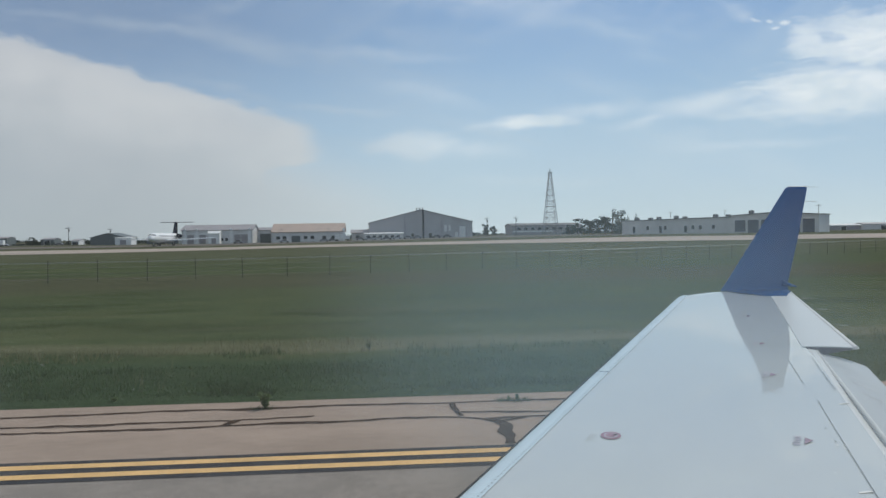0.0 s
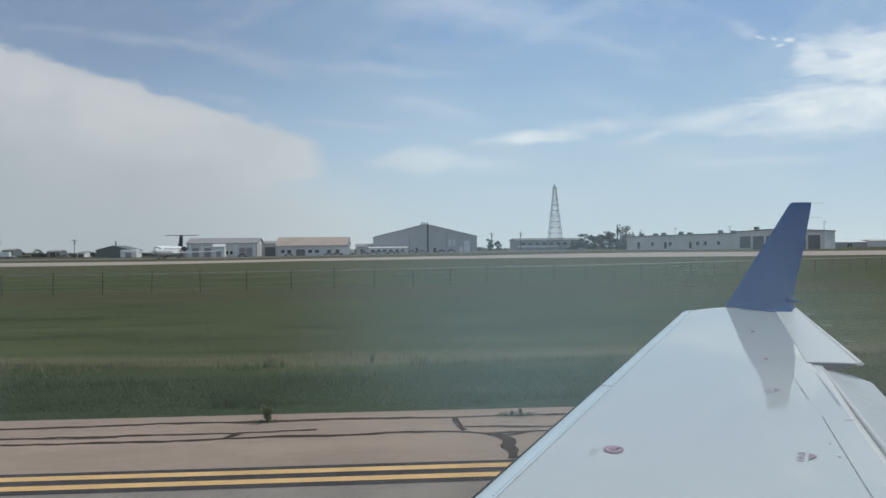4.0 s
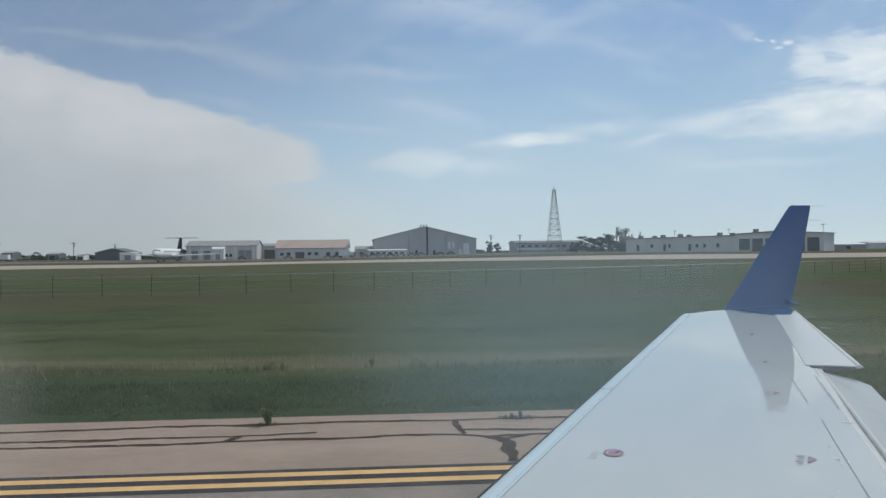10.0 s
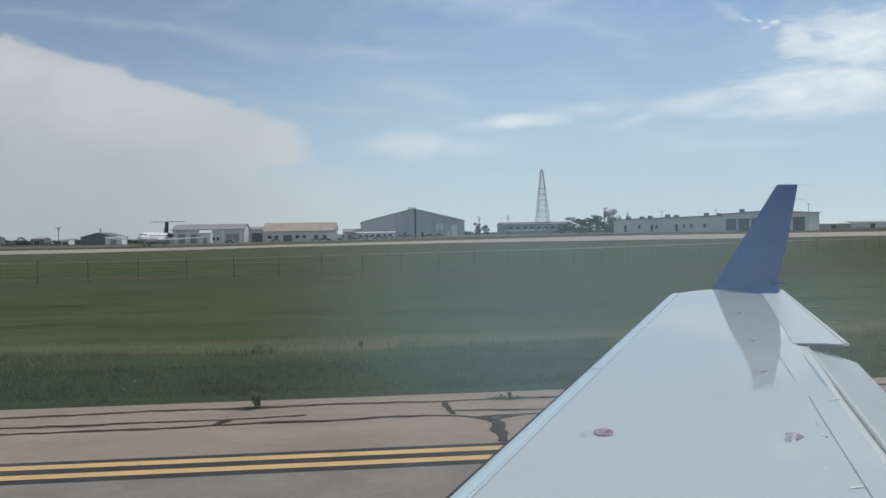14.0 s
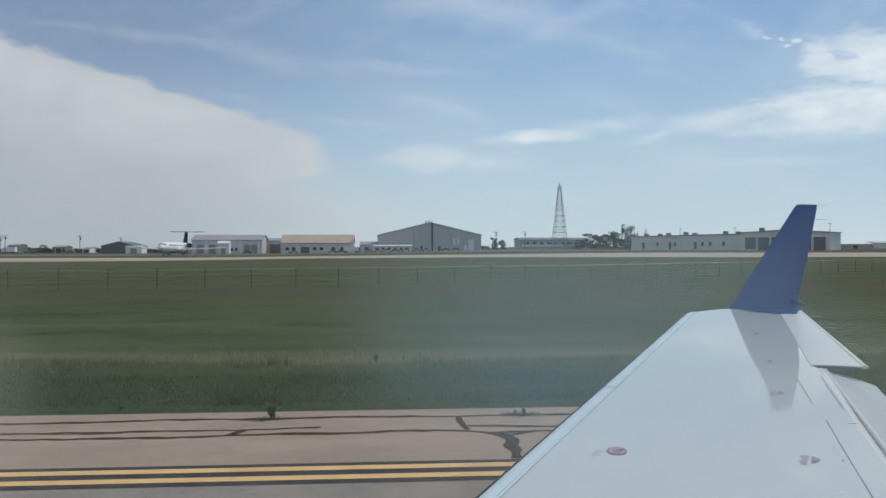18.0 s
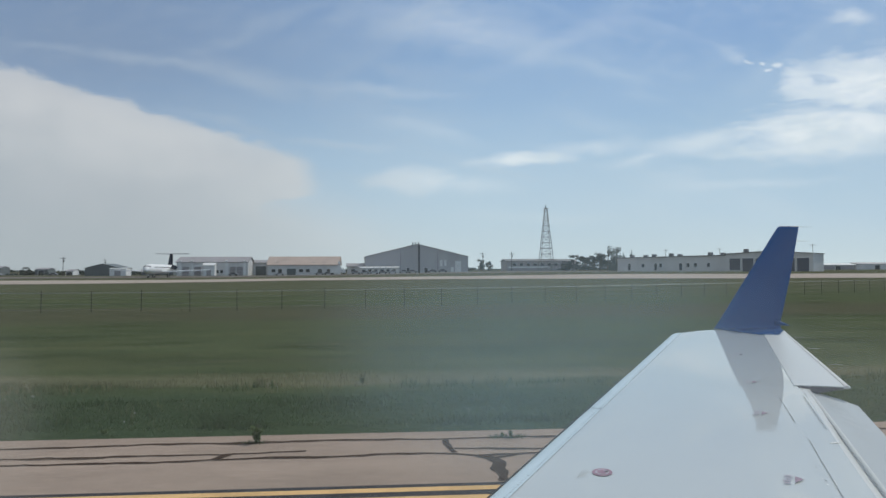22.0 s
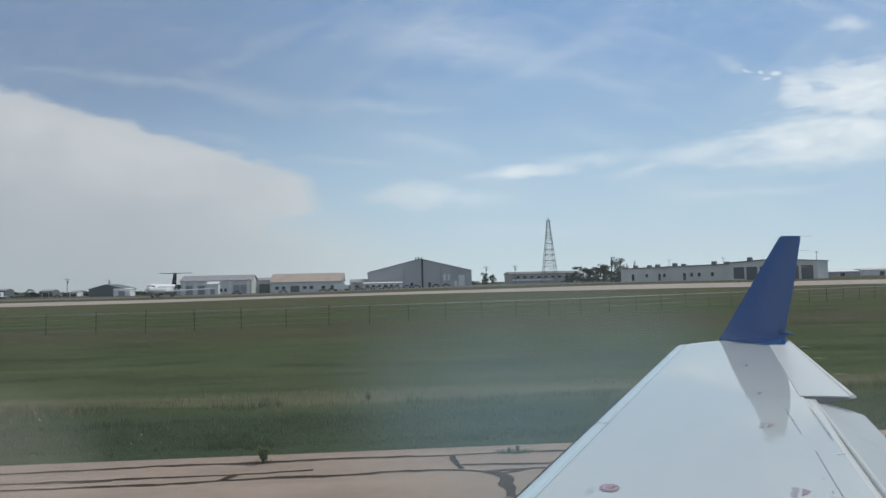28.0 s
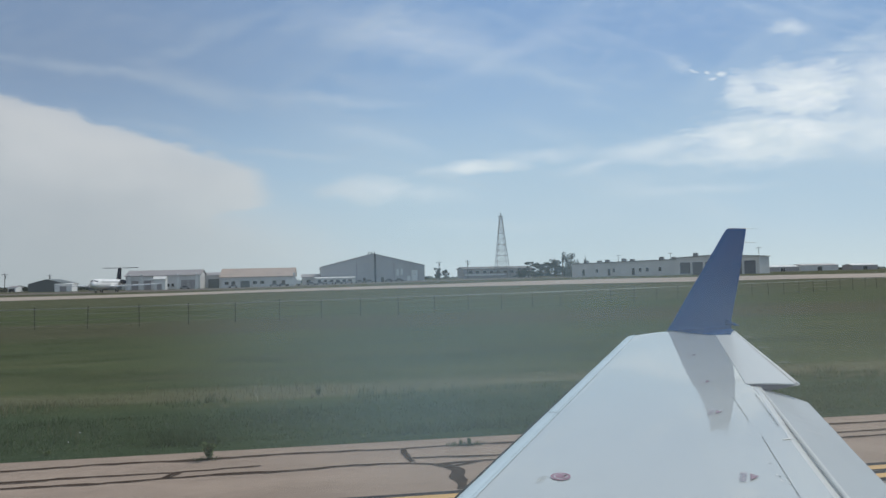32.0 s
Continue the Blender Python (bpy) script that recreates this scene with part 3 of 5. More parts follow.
def build_ground():
    xs = spaced([(-4600, -600, 6), (-600, -200, 8), (-200, -40, 16), (-40, 40, 64), (40, 250, 21), (250, 600, 7), (600, 4600, 6)])
    ysg = spaced([(-4600, -100, 5), (-100, 10.6, 6), (10.6, 11.4, 4), (11.4, 60, 60), (60, 240, 36), (240, 600, 12), (600, 4700, 6)])
    verts, faces = [], []
    for y in ysg:
        for x in xs:
            z = rise(x, y)
            if y < 10.7:
                z -= 0.10
            elif y < 60:
                z += 0.035 + 0.07 * noise.noise((x * 0.16, y * 0.3, 0)) * smooth01((y - 11) / 4)
            verts.append((x, y, z))
    w = len(xs)
    for j in range(len(ysg) - 1):
        for i in range(w - 1):
            k = j * w + i
            faces.append((k, k + 1, k + w + 1, k + w))
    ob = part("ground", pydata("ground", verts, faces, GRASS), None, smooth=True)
    return tagged(ob, "wide green airfield grass with drier olive and straw patches", "ground", kind="structure")


build_ground()

X0, X1 = -420.0, 420.0
road = thing("road", pose(0, 0, 0), "worn grey asphalt taxiway with a tan sealed shoulder", "taxiway", kind="structure")
part("asphalt", box(X0, X1, -14.0, 7.75, -0.25, 0.0), ASPHALT, road, "grey asphalt lane")


def ragged_strip(y_in, y_out, wob):
    """The shoulder, whose outer rim the turf gnaws at."""
    bm = bmesh.new()
    n = 1400
    a = [bm.verts.new((X0 + (X1 - X0) * i / n, y_in, -0.002)) for i in range(n + 1)]
    b = [bm.verts.new((X0 + (X1 - X0) * i / n, y_out + wob * noise.noise(((X0 + (X1 - X0) * i / n) * 0.9, 2.0, 0)) + wob * 0.6 * noise.noise(((X0 + (X1 - X0) * i / n) * 3.1, 9.0, 0)), -0.002)) for i in range(n + 1)]
    c = [bm.verts.new((w.co.x, w.co.y + 0.02, -0.2)) for w in b]
    for i in range(n):
        bm.faces.new((a[i], a[i + 1], b[i + 1], b[i]))
        bm.faces.new((b[i], b[i + 1], c[i + 1], c[i]))
    return bm


part("shoulder", ragged_strip(7.75, 10.98, 0.07), SHOULDER, road, "tan weathered shoulder with sealed cracks")


def flat_band(y0, y1, z, mat, name, label=""):
    bm = bmesh.new()
    n = 420
    lo = [bm.verts.new((X0 + (X1 - X0) * i / n, y0 + 0.012 * noise.noise((i * 0.6, y0, 0)), z)) for i in range(n + 1)]
    hi = [bm.verts.new((X0 + (X1 - X0) * i / n, y1 + 0.012 * noise.noise((i * 0.6, y1, 5)), z)) for i in range(n + 1)]
    for i in range(n):
        bm.faces.new((lo[i], lo[i + 1], hi[i + 1], hi[i]))
    return part(name, bm, mat, road, label)


flat_band(7.385, 8.10, 0.004, BLACKP, "line_border", "black painted border of the edge lines")
flat_band(7.505, 7.655, 0.008, YELLOW, "edge_line", "yellow painted edge line")
flat_band(7.825, 7.975, 0.008, YELLOW, "edge_line", "yellow painted edge line")


def seal(pts, width, z=0.004, seed=0):
    """A poured band of tar along a wandering crack."""
    rnd = random.Random(seed)
    fine = []
    for (ax, ay), (bx, by) in zip(pts, pts[1:]):
        n = max(2, int(math.hypot(bx - ax, by - ay) / 0.14))
        fine += [(ax + (bx - ax) * i / n, ay + (by - ay) * i / n) for i in range(n)]
    fine.append(pts[-1])
    bm = bmesh.new()
    left, right = [], []
    for i, (x, y) in enumerate(fine):
        ax, ay = fine[max(0, i - 1)]
        bx, by = fine[min(len(fine) - 1, i + 1)]
        d = math.hypot(bx - ax, by - ay) or 1
        nx, ny = -(by - ay) / d, (bx - ax) / d
        w = width * (0.55 + 0.9 * abs(noise.noise((x * 1.7, y * 1.7, seed)))) * 0.5
        o = 0.06 * noise.noise((x * 0.9, y * 0.9, seed + 3.3)) + 0.035 * noise.noise((x * 3.7, y * 3.7, seed + 7.1)) + rnd.uniform(-0.008, 0.008)
        left.append(bm.verts.new((x + nx * (w + o), y + ny * (w + o), z)))
        right.append(bm.verts.new((x - nx * (w - o), y - ny * (w - o), z)))
    for i in range(len(fine) - 1):
        bm.faces.new((left[i], left[i + 1], right[i + 1], right[i]))
    return bm


near_cracks = [
    ([(-16, 10.18), (-5.3, 10.22), (-3.8, 10.28), (-1.8, 10.29), (-0.3, 10.30), (0.8, 10.27), (2.2, 10.24), (7.0, 10.28), (16, 10.2)], 0.15),
    ([(-14, 9.74), (-5.05, 9.68), (-3.6, 9.71), (-2.2, 9.66), (-1.1, 9.77)], 0.11),
    ([(-15, 9.34), (-4.9, 9.38), (-3.0, 9.34), (-2.1, 9.42), (-1.7, 9.44), (-0.96, 9.39), (0.0, 9.49), (0.62, 9.46), (1.19, 9.30), (2.0, 9.37), (9.0, 9.42), (16, 9.35)], 0.13),
    ([(-1.55, 9.42), (-1.2, 9.44), (-0.9, 9.40)], 0.17),
    ([(0.84, 10.24), (0.82, 9.98), (0.86, 9.78), (0.89, 9.48)], 0.17),
    ([(1.19, 9.30), (1.34, 9.18), (1.45, 8.95), (1.40, 8.66), (1.42, 8.50), (1.34, 8.14)], 0.22),
    ([(1.36, 9.10), (1.62, 9.22), (1.85, 9.36)], 0.10),
    ([(-2.24, 9.38), (-2.16, 9.50), (-2.09, 9.66)], 0.16),
    ([(0.92, 9.66), (1.5, 9.63), (2.04, 9.58), (3.6, 9.60), (8.0, 9.7), (15, 9.6)], 0.09),
    ([(-4.7, 9.62), (-4.2, 9.60), (-3.7, 9.63)], 0.05),
    ([(-9.6, 8.3), (-9.0, 9.0), (-8.7, 9.7), (-8.2, 10.3)], 0.18),
    ([(8.4, 8.2), (8.7, 9.0), (9.1, 9.7), (9.3, 10.8)], 0.20),
]
for k, (pts, w) in enumerate(near_cracks):
    part("crack_seal", seal(pts, w * 0.74, 0.003 + 0.0006 * k, k), TAR, road)
rc = random.Random(5)
for k in range(60):
    x = rc.choice((-1, 1)) * rc.uniform(18, 230)
    if k % 3 == 0:
        pts = [(x, 8.15), (x + rc.uniform(-.4, .6), 9.0), (x + rc.uniform(-.2, 1.0), 9.8), (x + rc.uniform(0, 1.4), 10.8)]
        w = rc.uniform(0.1, 0.24)
    else:
        y = rc.uniform(8.6, 10.6)
        pts = [(x - rc.uniform(5, 14), y), (x - 2, y + rc.uniform(-.15, .15)), (x + 3, y + rc.uniform(-.15, .15)), (x + rc.uniform(5, 14), y)]
        w = rc.uniform(0.09, 0.16)
    part("crack_seal", seal(pts, w, 0.003 + 0.0001 * k, 40 + k), TAR, road)


def draped(name, low, high, mat, lift, label, category):
    """A paved sheet between two border lines, laid on the land."""
    def at(line, s):
        k = s * (len(line) - 1)
        i = min(int(k), len(line) - 2)
        f = k - i
        return tuple(line[i][c] * (1 - f) + line[i + 1][c] * f for c in (0, 1))
    bm = bmesh.new()
    n, m_ = 90, 10
    grid = []
    for i in range(n + 1):
        a, b = at(low, i / n), at(high, i / n)
        row = []
        for j in range(m_ + 1):
            x, y = (a[c] + (b[c] - a[c]) * j / m_ for c in (0, 1))
            row.append(bm.verts.new((x, y, rise(x, y) + lift)))
        grid.append(row)
    for i in range(n):
        for j in range(m_):
            bm.faces.new((grid[i][j], grid[i + 1][j], grid[i + 1][j + 1], grid[i][j + 1]))
    return tagged(part(name, bm, mat), label, category, kind="structure")


draped("pavement", [(-600, 175), (-330, 165), (-180, 150), (-70, 134), (-21, 147), (17, 134), (33, 127), (61, 120), (84, 120), (240, 96), (600, 70)],
       [(-600, 215), (-330, 205), (-200, 196), (-97, 186), (-27, 188), (19, 160), (41, 158), (77, 150), (104, 150), (250, 116), (600, 92)],
       CONCRETE, 0.06, "pale concrete parallel taxiway crossing the airfield", "taxiway")
APRON = material("dull_apron", (0.155, 0.138, 0.122), 0.9, var=0.16, scale=0.08, bump=0.2, bump_scale=4, dirt=(0.105, 0.102, 0.078), dirt_amount=0.6, spec=0.05)
draped("pavement", [(-260, 236), (-120, 240), (-60, 246), (-10, 262), (30, 236), (70, 190)], [(-260, 300), (-120, 306), (-60, 312), (-10, 318), (40, 314), (84, 250)],
       APRON, 0.05, "dull grey-brown hangar apron", "apron")


# ================= the aircraft that carries the camera =================
LE_K, LE_X, LE_Y = 0.578, 0.205, 2.87


def x_le(y):
    return LE_X + LE_K * (y - LE_Y)


def wing_z(y, a):
    """Upper skin: gentle dihedral, falling off behind the crest."""
    crest = 0.0 if a < 0.45 else (-0.030 * (a - 0.45) - 0.010 * (a - 0.45) ** 2) * smooth01((5.9 - y) / 2.2)
    return 1.637 - 0.0425 * (9.4 - y) + crest


jet = thing("regional_jet", pose(0, 0, 0), "white regional jet on the taxiway with a blue winglet", "airplane")


def x_te(y):
    if y >= 5.62:
        return 3.50 + (y - 5.75) * 0.475          # hinge line ahead of the aileron
    return 3.46 - (5.62 - y) * 0.437


def build_wing_box():
    ys_ = [-0.45, 0.6, 1.6, 2.2, 2.6, 3.0, 3.4, 3.8, 4.2, 4.6, 5.0, 5.3, 5.62, 5.64, 6.4, 7.2, 8.0, 8.6, 9.0, 9.2, 9.32, 9.40]
    bm = bmesh.new()
    rings = []
    for y in ys_:
        le = x_le(y)
        if y > 9.05:
            le += 0.78 * ((y - 9.05) / 0.35) ** 1.6
        te = x_te(y)
        ch = te - le
        ring = []
        up = [0.0, 0.012, 0.035, 0.065, 0.09, 0.2, 0.45, 0.6, 0.75, 0.9, 1.05, 1.2, 1.35, 1.5, 1.65, 1.8, 2.0, 2.2]
        fr = [f for f in up if f < ch - 0.08] + [ch]
        while len(fr) < len(up) + 1:
            fr.insert(-1, (fr[-2] + fr[-1]) / 2)
        thick = 0.11 * ch + 0.03
        nose = [-0.050, -0.030, -0.016, -0.008, -0.005]
        for i, a in enumerate(fr):
            z = wing_z(y, a) + (nose[i] if i < 5 else 0.0)
            ring.append((le + a, y, z))
        for i, a in reversed(list(enumerate(fr))[1:]):
            t = min(1.0, a / 0.3) ** 0.5 * thick * (1 - 0.85 * (a / ch) ** 2)
            ring.append((le + a, y, wing_z(y, a) - 0.05 - t))
        rings.append([bm.verts.new(p) for p in ring])
    n = len(rings[0])
    for a, b in zip(rings, rings[1:]):
        for i in range(n):
            bm.faces.new((a[i], a[(i + 1) % n], b[(i + 1) % n], b[i]))
    bm.faces.new(rings[0])
    bm.faces.new(rings[-1])
    return bm


wing = part("wing", build_wing_box(), WINGWHITE, jet, "glossy white wing skin", smooth=True)
wing.data.set_sharp_from_angle(angle=radians(30))


def on_wing(x, y, lift=0.004):
    return Vector((x, y, wing_z(y, x - x_le(y)) + lift))


def wing_strip(pts, width, lift=0.004, sub=6):
    """A narrow flat band that follows the skin."""
    bm = bmesh.new()
    path = []
    for (ax, ay), (bx, by) in zip(pts, pts[1:]):
        path += [(ax + (bx - ax) * i / sub, ay + (by - ay) * i / sub) for i in range(sub)]
    path.append(pts[-1])
    l_, r_ = [], []
    for i, (x, y) in enumerate(path):
        ax, ay = path[max(0, i - 1)]
        bx, by = path[min(len(path) - 1, i + 1)]
        d = math.hypot(bx - ax, by - ay)
        nx, ny = -(by - ay) / d * width / 2, (bx - ax) / d * width / 2
        l_.append(bm.verts.new(on_wing(x + nx, y + ny, lift)))
        r_.append(bm.verts.new(on_wing(x - nx, y - ny, lift)))
    for i in range(len(path) - 1):
        bm.faces.new((l_[i], l_[i + 1], r_[i + 1], r_[i]))
    return bm


# bare-metal nose skin, wrapped round the front 9 cm
def nose_skin():
    bm = bmesh.new()
    rows = []
    for k in range(41):
        y = 0.4 + (9.02 - 0.4) * k / 40
        le = x_le(y)
        prof = [(0.126, -0.0016), (0.088, 0.0015 - 0.005), (0.065, -0.0055), (0.035, -0.0125), (0.004, -0.026), (-0.020, -0.050), (-0.018, -0.075), (0.03, -0.12)]
        rows.append([bm.verts.new((le + a, y, wing_z(y, 0) + dzz)) for a, dzz in prof])
    for a, b in zip(rows, rows[1:]):
        for i in range(len(a) - 1):
            bm.faces.new((a[i], a[i + 1], b[i + 1], b[i]))
    return bm


part("leading_edge", nose_skin(), LEMETAL, wing, "pale blue-grey metal leading edge", smooth=True)
part("nose_seam", wing_strip([(x_le(y) + 0.131, y) for y in (0.6, 3, 5.4, 7.4, 8.9)], 0.0024, 0.0005), GREYMARK, wing, "thin grey seam")
riv = bmesh.new()
for k in range(150):
    y = 1.6 + k * 0.034
    bmesh.ops.create_circle(riv, cap_ends=True, segments=6, radius=0.0042, matrix=Matrix.Translation(on_wing(x_le(y) + 0.108, y, 0.0005)))
tagged(part("rivets", riv, GAPDARK, wing, "row of small dark rivets"), kind="stuff")
part("nose_dark_line", rod((x_le(0.8) - 0.019, 0.8, wing_z(0.8, 0) - 0.037), (x_le(6.2) - 0.016, 6.2, wing_z(6.2, 0) - 0.036), 0.006, 0.004), GAPDARK, wing, "thin dark line under the leading edge")
part("edge_scuff", wing_strip([(x_le(5.0) + 0.02, 5.0), (x_le(5.05) + 0.09, 4.97)], 0.012, 0.002), GAPDARK, wing)
# panel and spoiler gaps
for pts in ([(3.05, 5.22), (2.79, 4.58)], [(2.67, 4.23), (2.398, 3.605), (2.083, 2.882), (1.22, 0.9)]):
    part("panel_gap", wing_strip(pts, 0.0028, 0.004), GAPDARK, wing)
part("panel_gap", wing_strip([(3.27, 5.26), (2.925, 4.44)], 0.0036, 0.006), GAPDARK, wing)
part("panel_gap", wing_strip([(3.44, 5.58), (3.30, 5.26)], 0.0025, 0.003), GREYMARK, wing)

# aileron
def build_aileron():
    bm = bmesh.new()
    cols = []
    for k in range(9):
        y = 5.66 + (9.16 - 5.66) * k / 8
        hx = x_te(y) - 0.04
        tx = 3.835 + (y - 5.58) * 0.437
        skew = -0.10 * (1 - k / 8)
        zt = wing_z(y, hx - x_le(y)) + 0.004
        tx = max(tx, hx + 0.03)
        cols.append([bm.verts.new(p) for p in ((hx, y + skew * 0.2, zt), ((hx + tx) / 2, y + skew * 0.6, zt - 0.002), (tx, y + skew, zt - 0.012), (tx, y + skew, zt - 0.022), ((hx + tx) / 2, y + skew * 0.6, zt - 0.055), (hx, y + skew * 0.2, zt - 0.085))])
    for a, b in zip(cols, cols[1:]):
        for i in range(6):
            bm.faces.new((a[i], a[(i + 1) % 6], b[(i + 1) % 6], b[i]))
    bm.faces.new(cols[0])
    bm.faces.new(cols[-1])
    return bm


aileron = part("aileron", build_aileron(), AILERON, wing, "white aileron with a painted glint along its trailing edge")
# dark wedge over the end rib, with the shade below the aileron in its colour
part("rib_end_shade", poly([(x_te(5.66) - 0.035, 5.627, wing_z(5.66, 2.0) + 0.001), (3.80, 5.553, wing_z(5.66, 2.0) - 0.010), (3.80, 5.553, wing_z(5.66, 2.0) - 0.019), ((x_te(5.66) + 3.79) / 2, 5.59, wing_z(5.66, 2.0) - 0.055), (x_te(5.66) - 0.035, 5.627, wing_z(5.66, 2.0) - 0.085)], (0, -0.004, 0)), RIBSHADE, aileron, "dark sheet painted as shade over the rib at the aileron's inner end")
# white rod that stands in for the sun's glint on the edge
part("trailing_glint", rod((3.835, 5.555, 1.470), (5.38, 9.16, 1.616), 0.016, 0.011), WHITEP, aileron, "white rod painted as the sun glint along the trailing edge")
part("panel_gap", wing_strip([(3.26, 5.92), (3.52, 5.80)], 0.008, 0.003), GREYMARK, wing)


# lowered flap with its vane and tracks
def slab(corners_up, thick):
    """A tapering plate: corners_up are its upper points, rows across from front to rear."""
    bm = bmesh.new()
    top_ = [[bm.verts.new(p) for p in row] for row in corners_up]
    bot = [[bm.verts.new((p[0], p[1], p[2] - thick * (1 - 0.8 * i / (len(corners_up) - 1)))) for p in row] for i, row in enumerate(corners_up)]
    for grid, flip in ((top_, False), (bot, True)):
        for a, b in zip(grid, grid[1:]):
            for i in range(len(a) - 1):
                f = (a[i], a[i + 1], b[i + 1], b[i])
                bm.faces.new(f[::-1] if flip else f)
    rim_t = top_[0] + [r[-1] for r in top_[1:]] + top_[-1][-2::-1] + [r[0] for r in top_[-2:0:-1]]
    rim_b = bot[0] + [r[-1] for r in bot[1:]] + bot[-1][-2::-1] + [r[0] for r in bot[-2:0:-1]]
    for i in range(len(rim_t)):
        j = (i + 1) % len(rim_t)
        bm.faces.new((rim_t[i], rim_t[j], rim_b[j], rim_b[i]))
    return bm


def flap_row(back, down, y0, y1, n=8):
    row = []
    for k in range(n + 1):
        y = y0 + (y1 - y0) * k / n
        x = 3.46 - (5.62 - y) * 0.437
        row.append((x + back, y + 0.0, wing_z(y, x - x_le(y)) - down))
    return row


flap = part("flap", slab([flap_row(0.07, 0.040, 0.3, 5.62), flap_row(0.18, 0.066, 0.3, 5.62), flap_row(0.34, 0.108, 0.3, 5.60), flap_row(0.50, 0.160, 0.3, 5.56)], 0.06), FLAPGREY, jet, "lowered grey flap behind the wing")
part("flap_vane", slab([flap_row(-0.05, 0.006, 0.3, 5.60), flap_row(0.050, 0.016, 0.3, 5.60), flap_row(0.085, 0.034, 0.3, 5.60)], 0.02), AILERON, flap, "narrow white vane")
# slanted pale slivers: reflections on the flap, painted as strips
for k, (y, a, b) in enumerate(((5.30, 0.19, 0.36), (5.16, 0.19, 0.40), (5.02, 0.20, 0.43), (4.86, 0.2, 0.40), (4.60, 0.22, 0.34))):
    def on_flap(yy, back):
        x = 3.46 - (5.62 - yy) * 0.437
        drop = 0.066 + (back - 0.18) * 0.2625 if back < 0.34 else 0.108 + (back - 0.34) * 0.325
        return Vector((x + back, yy, wing_z(yy, x - x_le(yy)) - drop + 0.003))
    part("reflection_streak", poly([on_flap(y, a), on_flap(y - 0.10, b), on_flap(y - 0.108, b), on_flap(y - 0.014, a)]), AILERON, flap, "pale streak painted as a reflection on the flap")
part("vane_roll", rod((3.46 - 5.1 * 0.437 + 0.070, 0.52, flap_row(0.07, 0.030, 0.52, 0.62, 1)[0][2]), (3.46 - 0.02 * 0.437 + 0.070, 5.60, flap_row(0.07, 0.030, 5.5, 5.6, 1)[1][2]), 0.014, n=10), AILERON, flap, "rounded white vane edge", smooth=True)


# winglet
def winglet_mesh():
    bm = bmesh.new()
    levels = []
    rowsw = [(0.00, 4.52, 5.49, 9.40, 0.085), (0.04, 4.56, 5.50, 9.425, 0.075), (0.10, 4.615, 5.51, 9.44, 0.065), (0.72, 5.055, 5.70, 9.50, 0.05), (1.39, 5.535, 5.87, 9.56, 0.032), (1.43, 5.57, 5.875, 9.565, 0.024), (1.44, 5.61, 5.875, 9.567, 0.008)]
    for h, x0, x1, y, t in rowsw:
        ring = []
        z = 1.628 + h
        for a, th in ((0.0, 0.0), (0.06, 0.55), (0.2, 0.9), (0.45, 1.0), (0.75, 0.6), (1.0, 0.08)):
            ring.append((x0 + (x1 - x0) * a, y - t * th / 2, z))
        for a, th in ((0.75, 0.6), (0.45, 1.0), (0.2, 0.9), (0.06, 0.55)):
            ring.append((x0 + (x1 - x0) * a, y + t * th / 2, z))
        levels.append([bm.verts.new(p) for p in ring])
    for a, b in zip(levels, levels[1:]):
        for i in range(len(a)):
            bm.faces.new((a[i], a[(i + 1) % len(a)], b[(i + 1) % len(a)], b[i]))
    bm.faces.new(levels[0])
    bm.faces.new(levels[-1])
    return bm


winglet = part("winglet", winglet_mesh(), WINGBLUE, jet, "upright royal-blue winglet at the wing tip", smooth=True)
winglet.data.set_sharp_from_angle(angle=radians(40))
# blue fillet at the foot and the tail cone
part("fillet", poly([on_wing(x, y, 0.005) for x, y in ((4.52, 9.41), (4.60, 9.16), (4.68, 8.92), (4.80, 8.72), (5.06, 8.68), (5.22, 8.92), (5.36, 9.1), (5.46, 9.40))]), WINGBLUE, winglet, "blue paint round the winglet foot")
part("tail_cone", rod((5.42, 9.43, 1.72), (5.64, 9.44, 1.665), 0.045, 0.006, 8), WINGBLUE, winglet, smooth=True)
part("cap_strip", rod((5.60, 9.566, 3.069), (5.875, 9.566, 3.066), 0.004), PALEWIRE, winglet, "bright metal cap")
for z, x in ((3.062, 5.875), (2.86, 5.83), (2.62, 5.78)):
    part("static_wick", rod((x, 9.56, z), (x + 0.20, 9.57, z - 0.004), 0.0032, 0.002), PALEWIRE, winglet)
for y in (6.6, 7.6, 8.5):
    x = 3.90 + (y - 5.58) * 0.418
    part("static_wick", rod((x, y - 0.05, wing_z(y, 1.6) + 0.005), (x + 0.17, y + 0.02, wing_z(y, 1.6) - 0.01), 0.003, 0.002), PALEWIRE, aileron)

# markings
def disc_on_wing(x, y, r, lift, squash=1.0):
    bm = bmesh.new()
    bm.faces.new([bm.verts.new(on_wing(x + r * math.cos(a), y + squash * r * math.sin(a) + 0.25 * r * math.cos(a), lift)) for a in [2 * math.pi * i / 28 for i in range(28)]])
    return bm


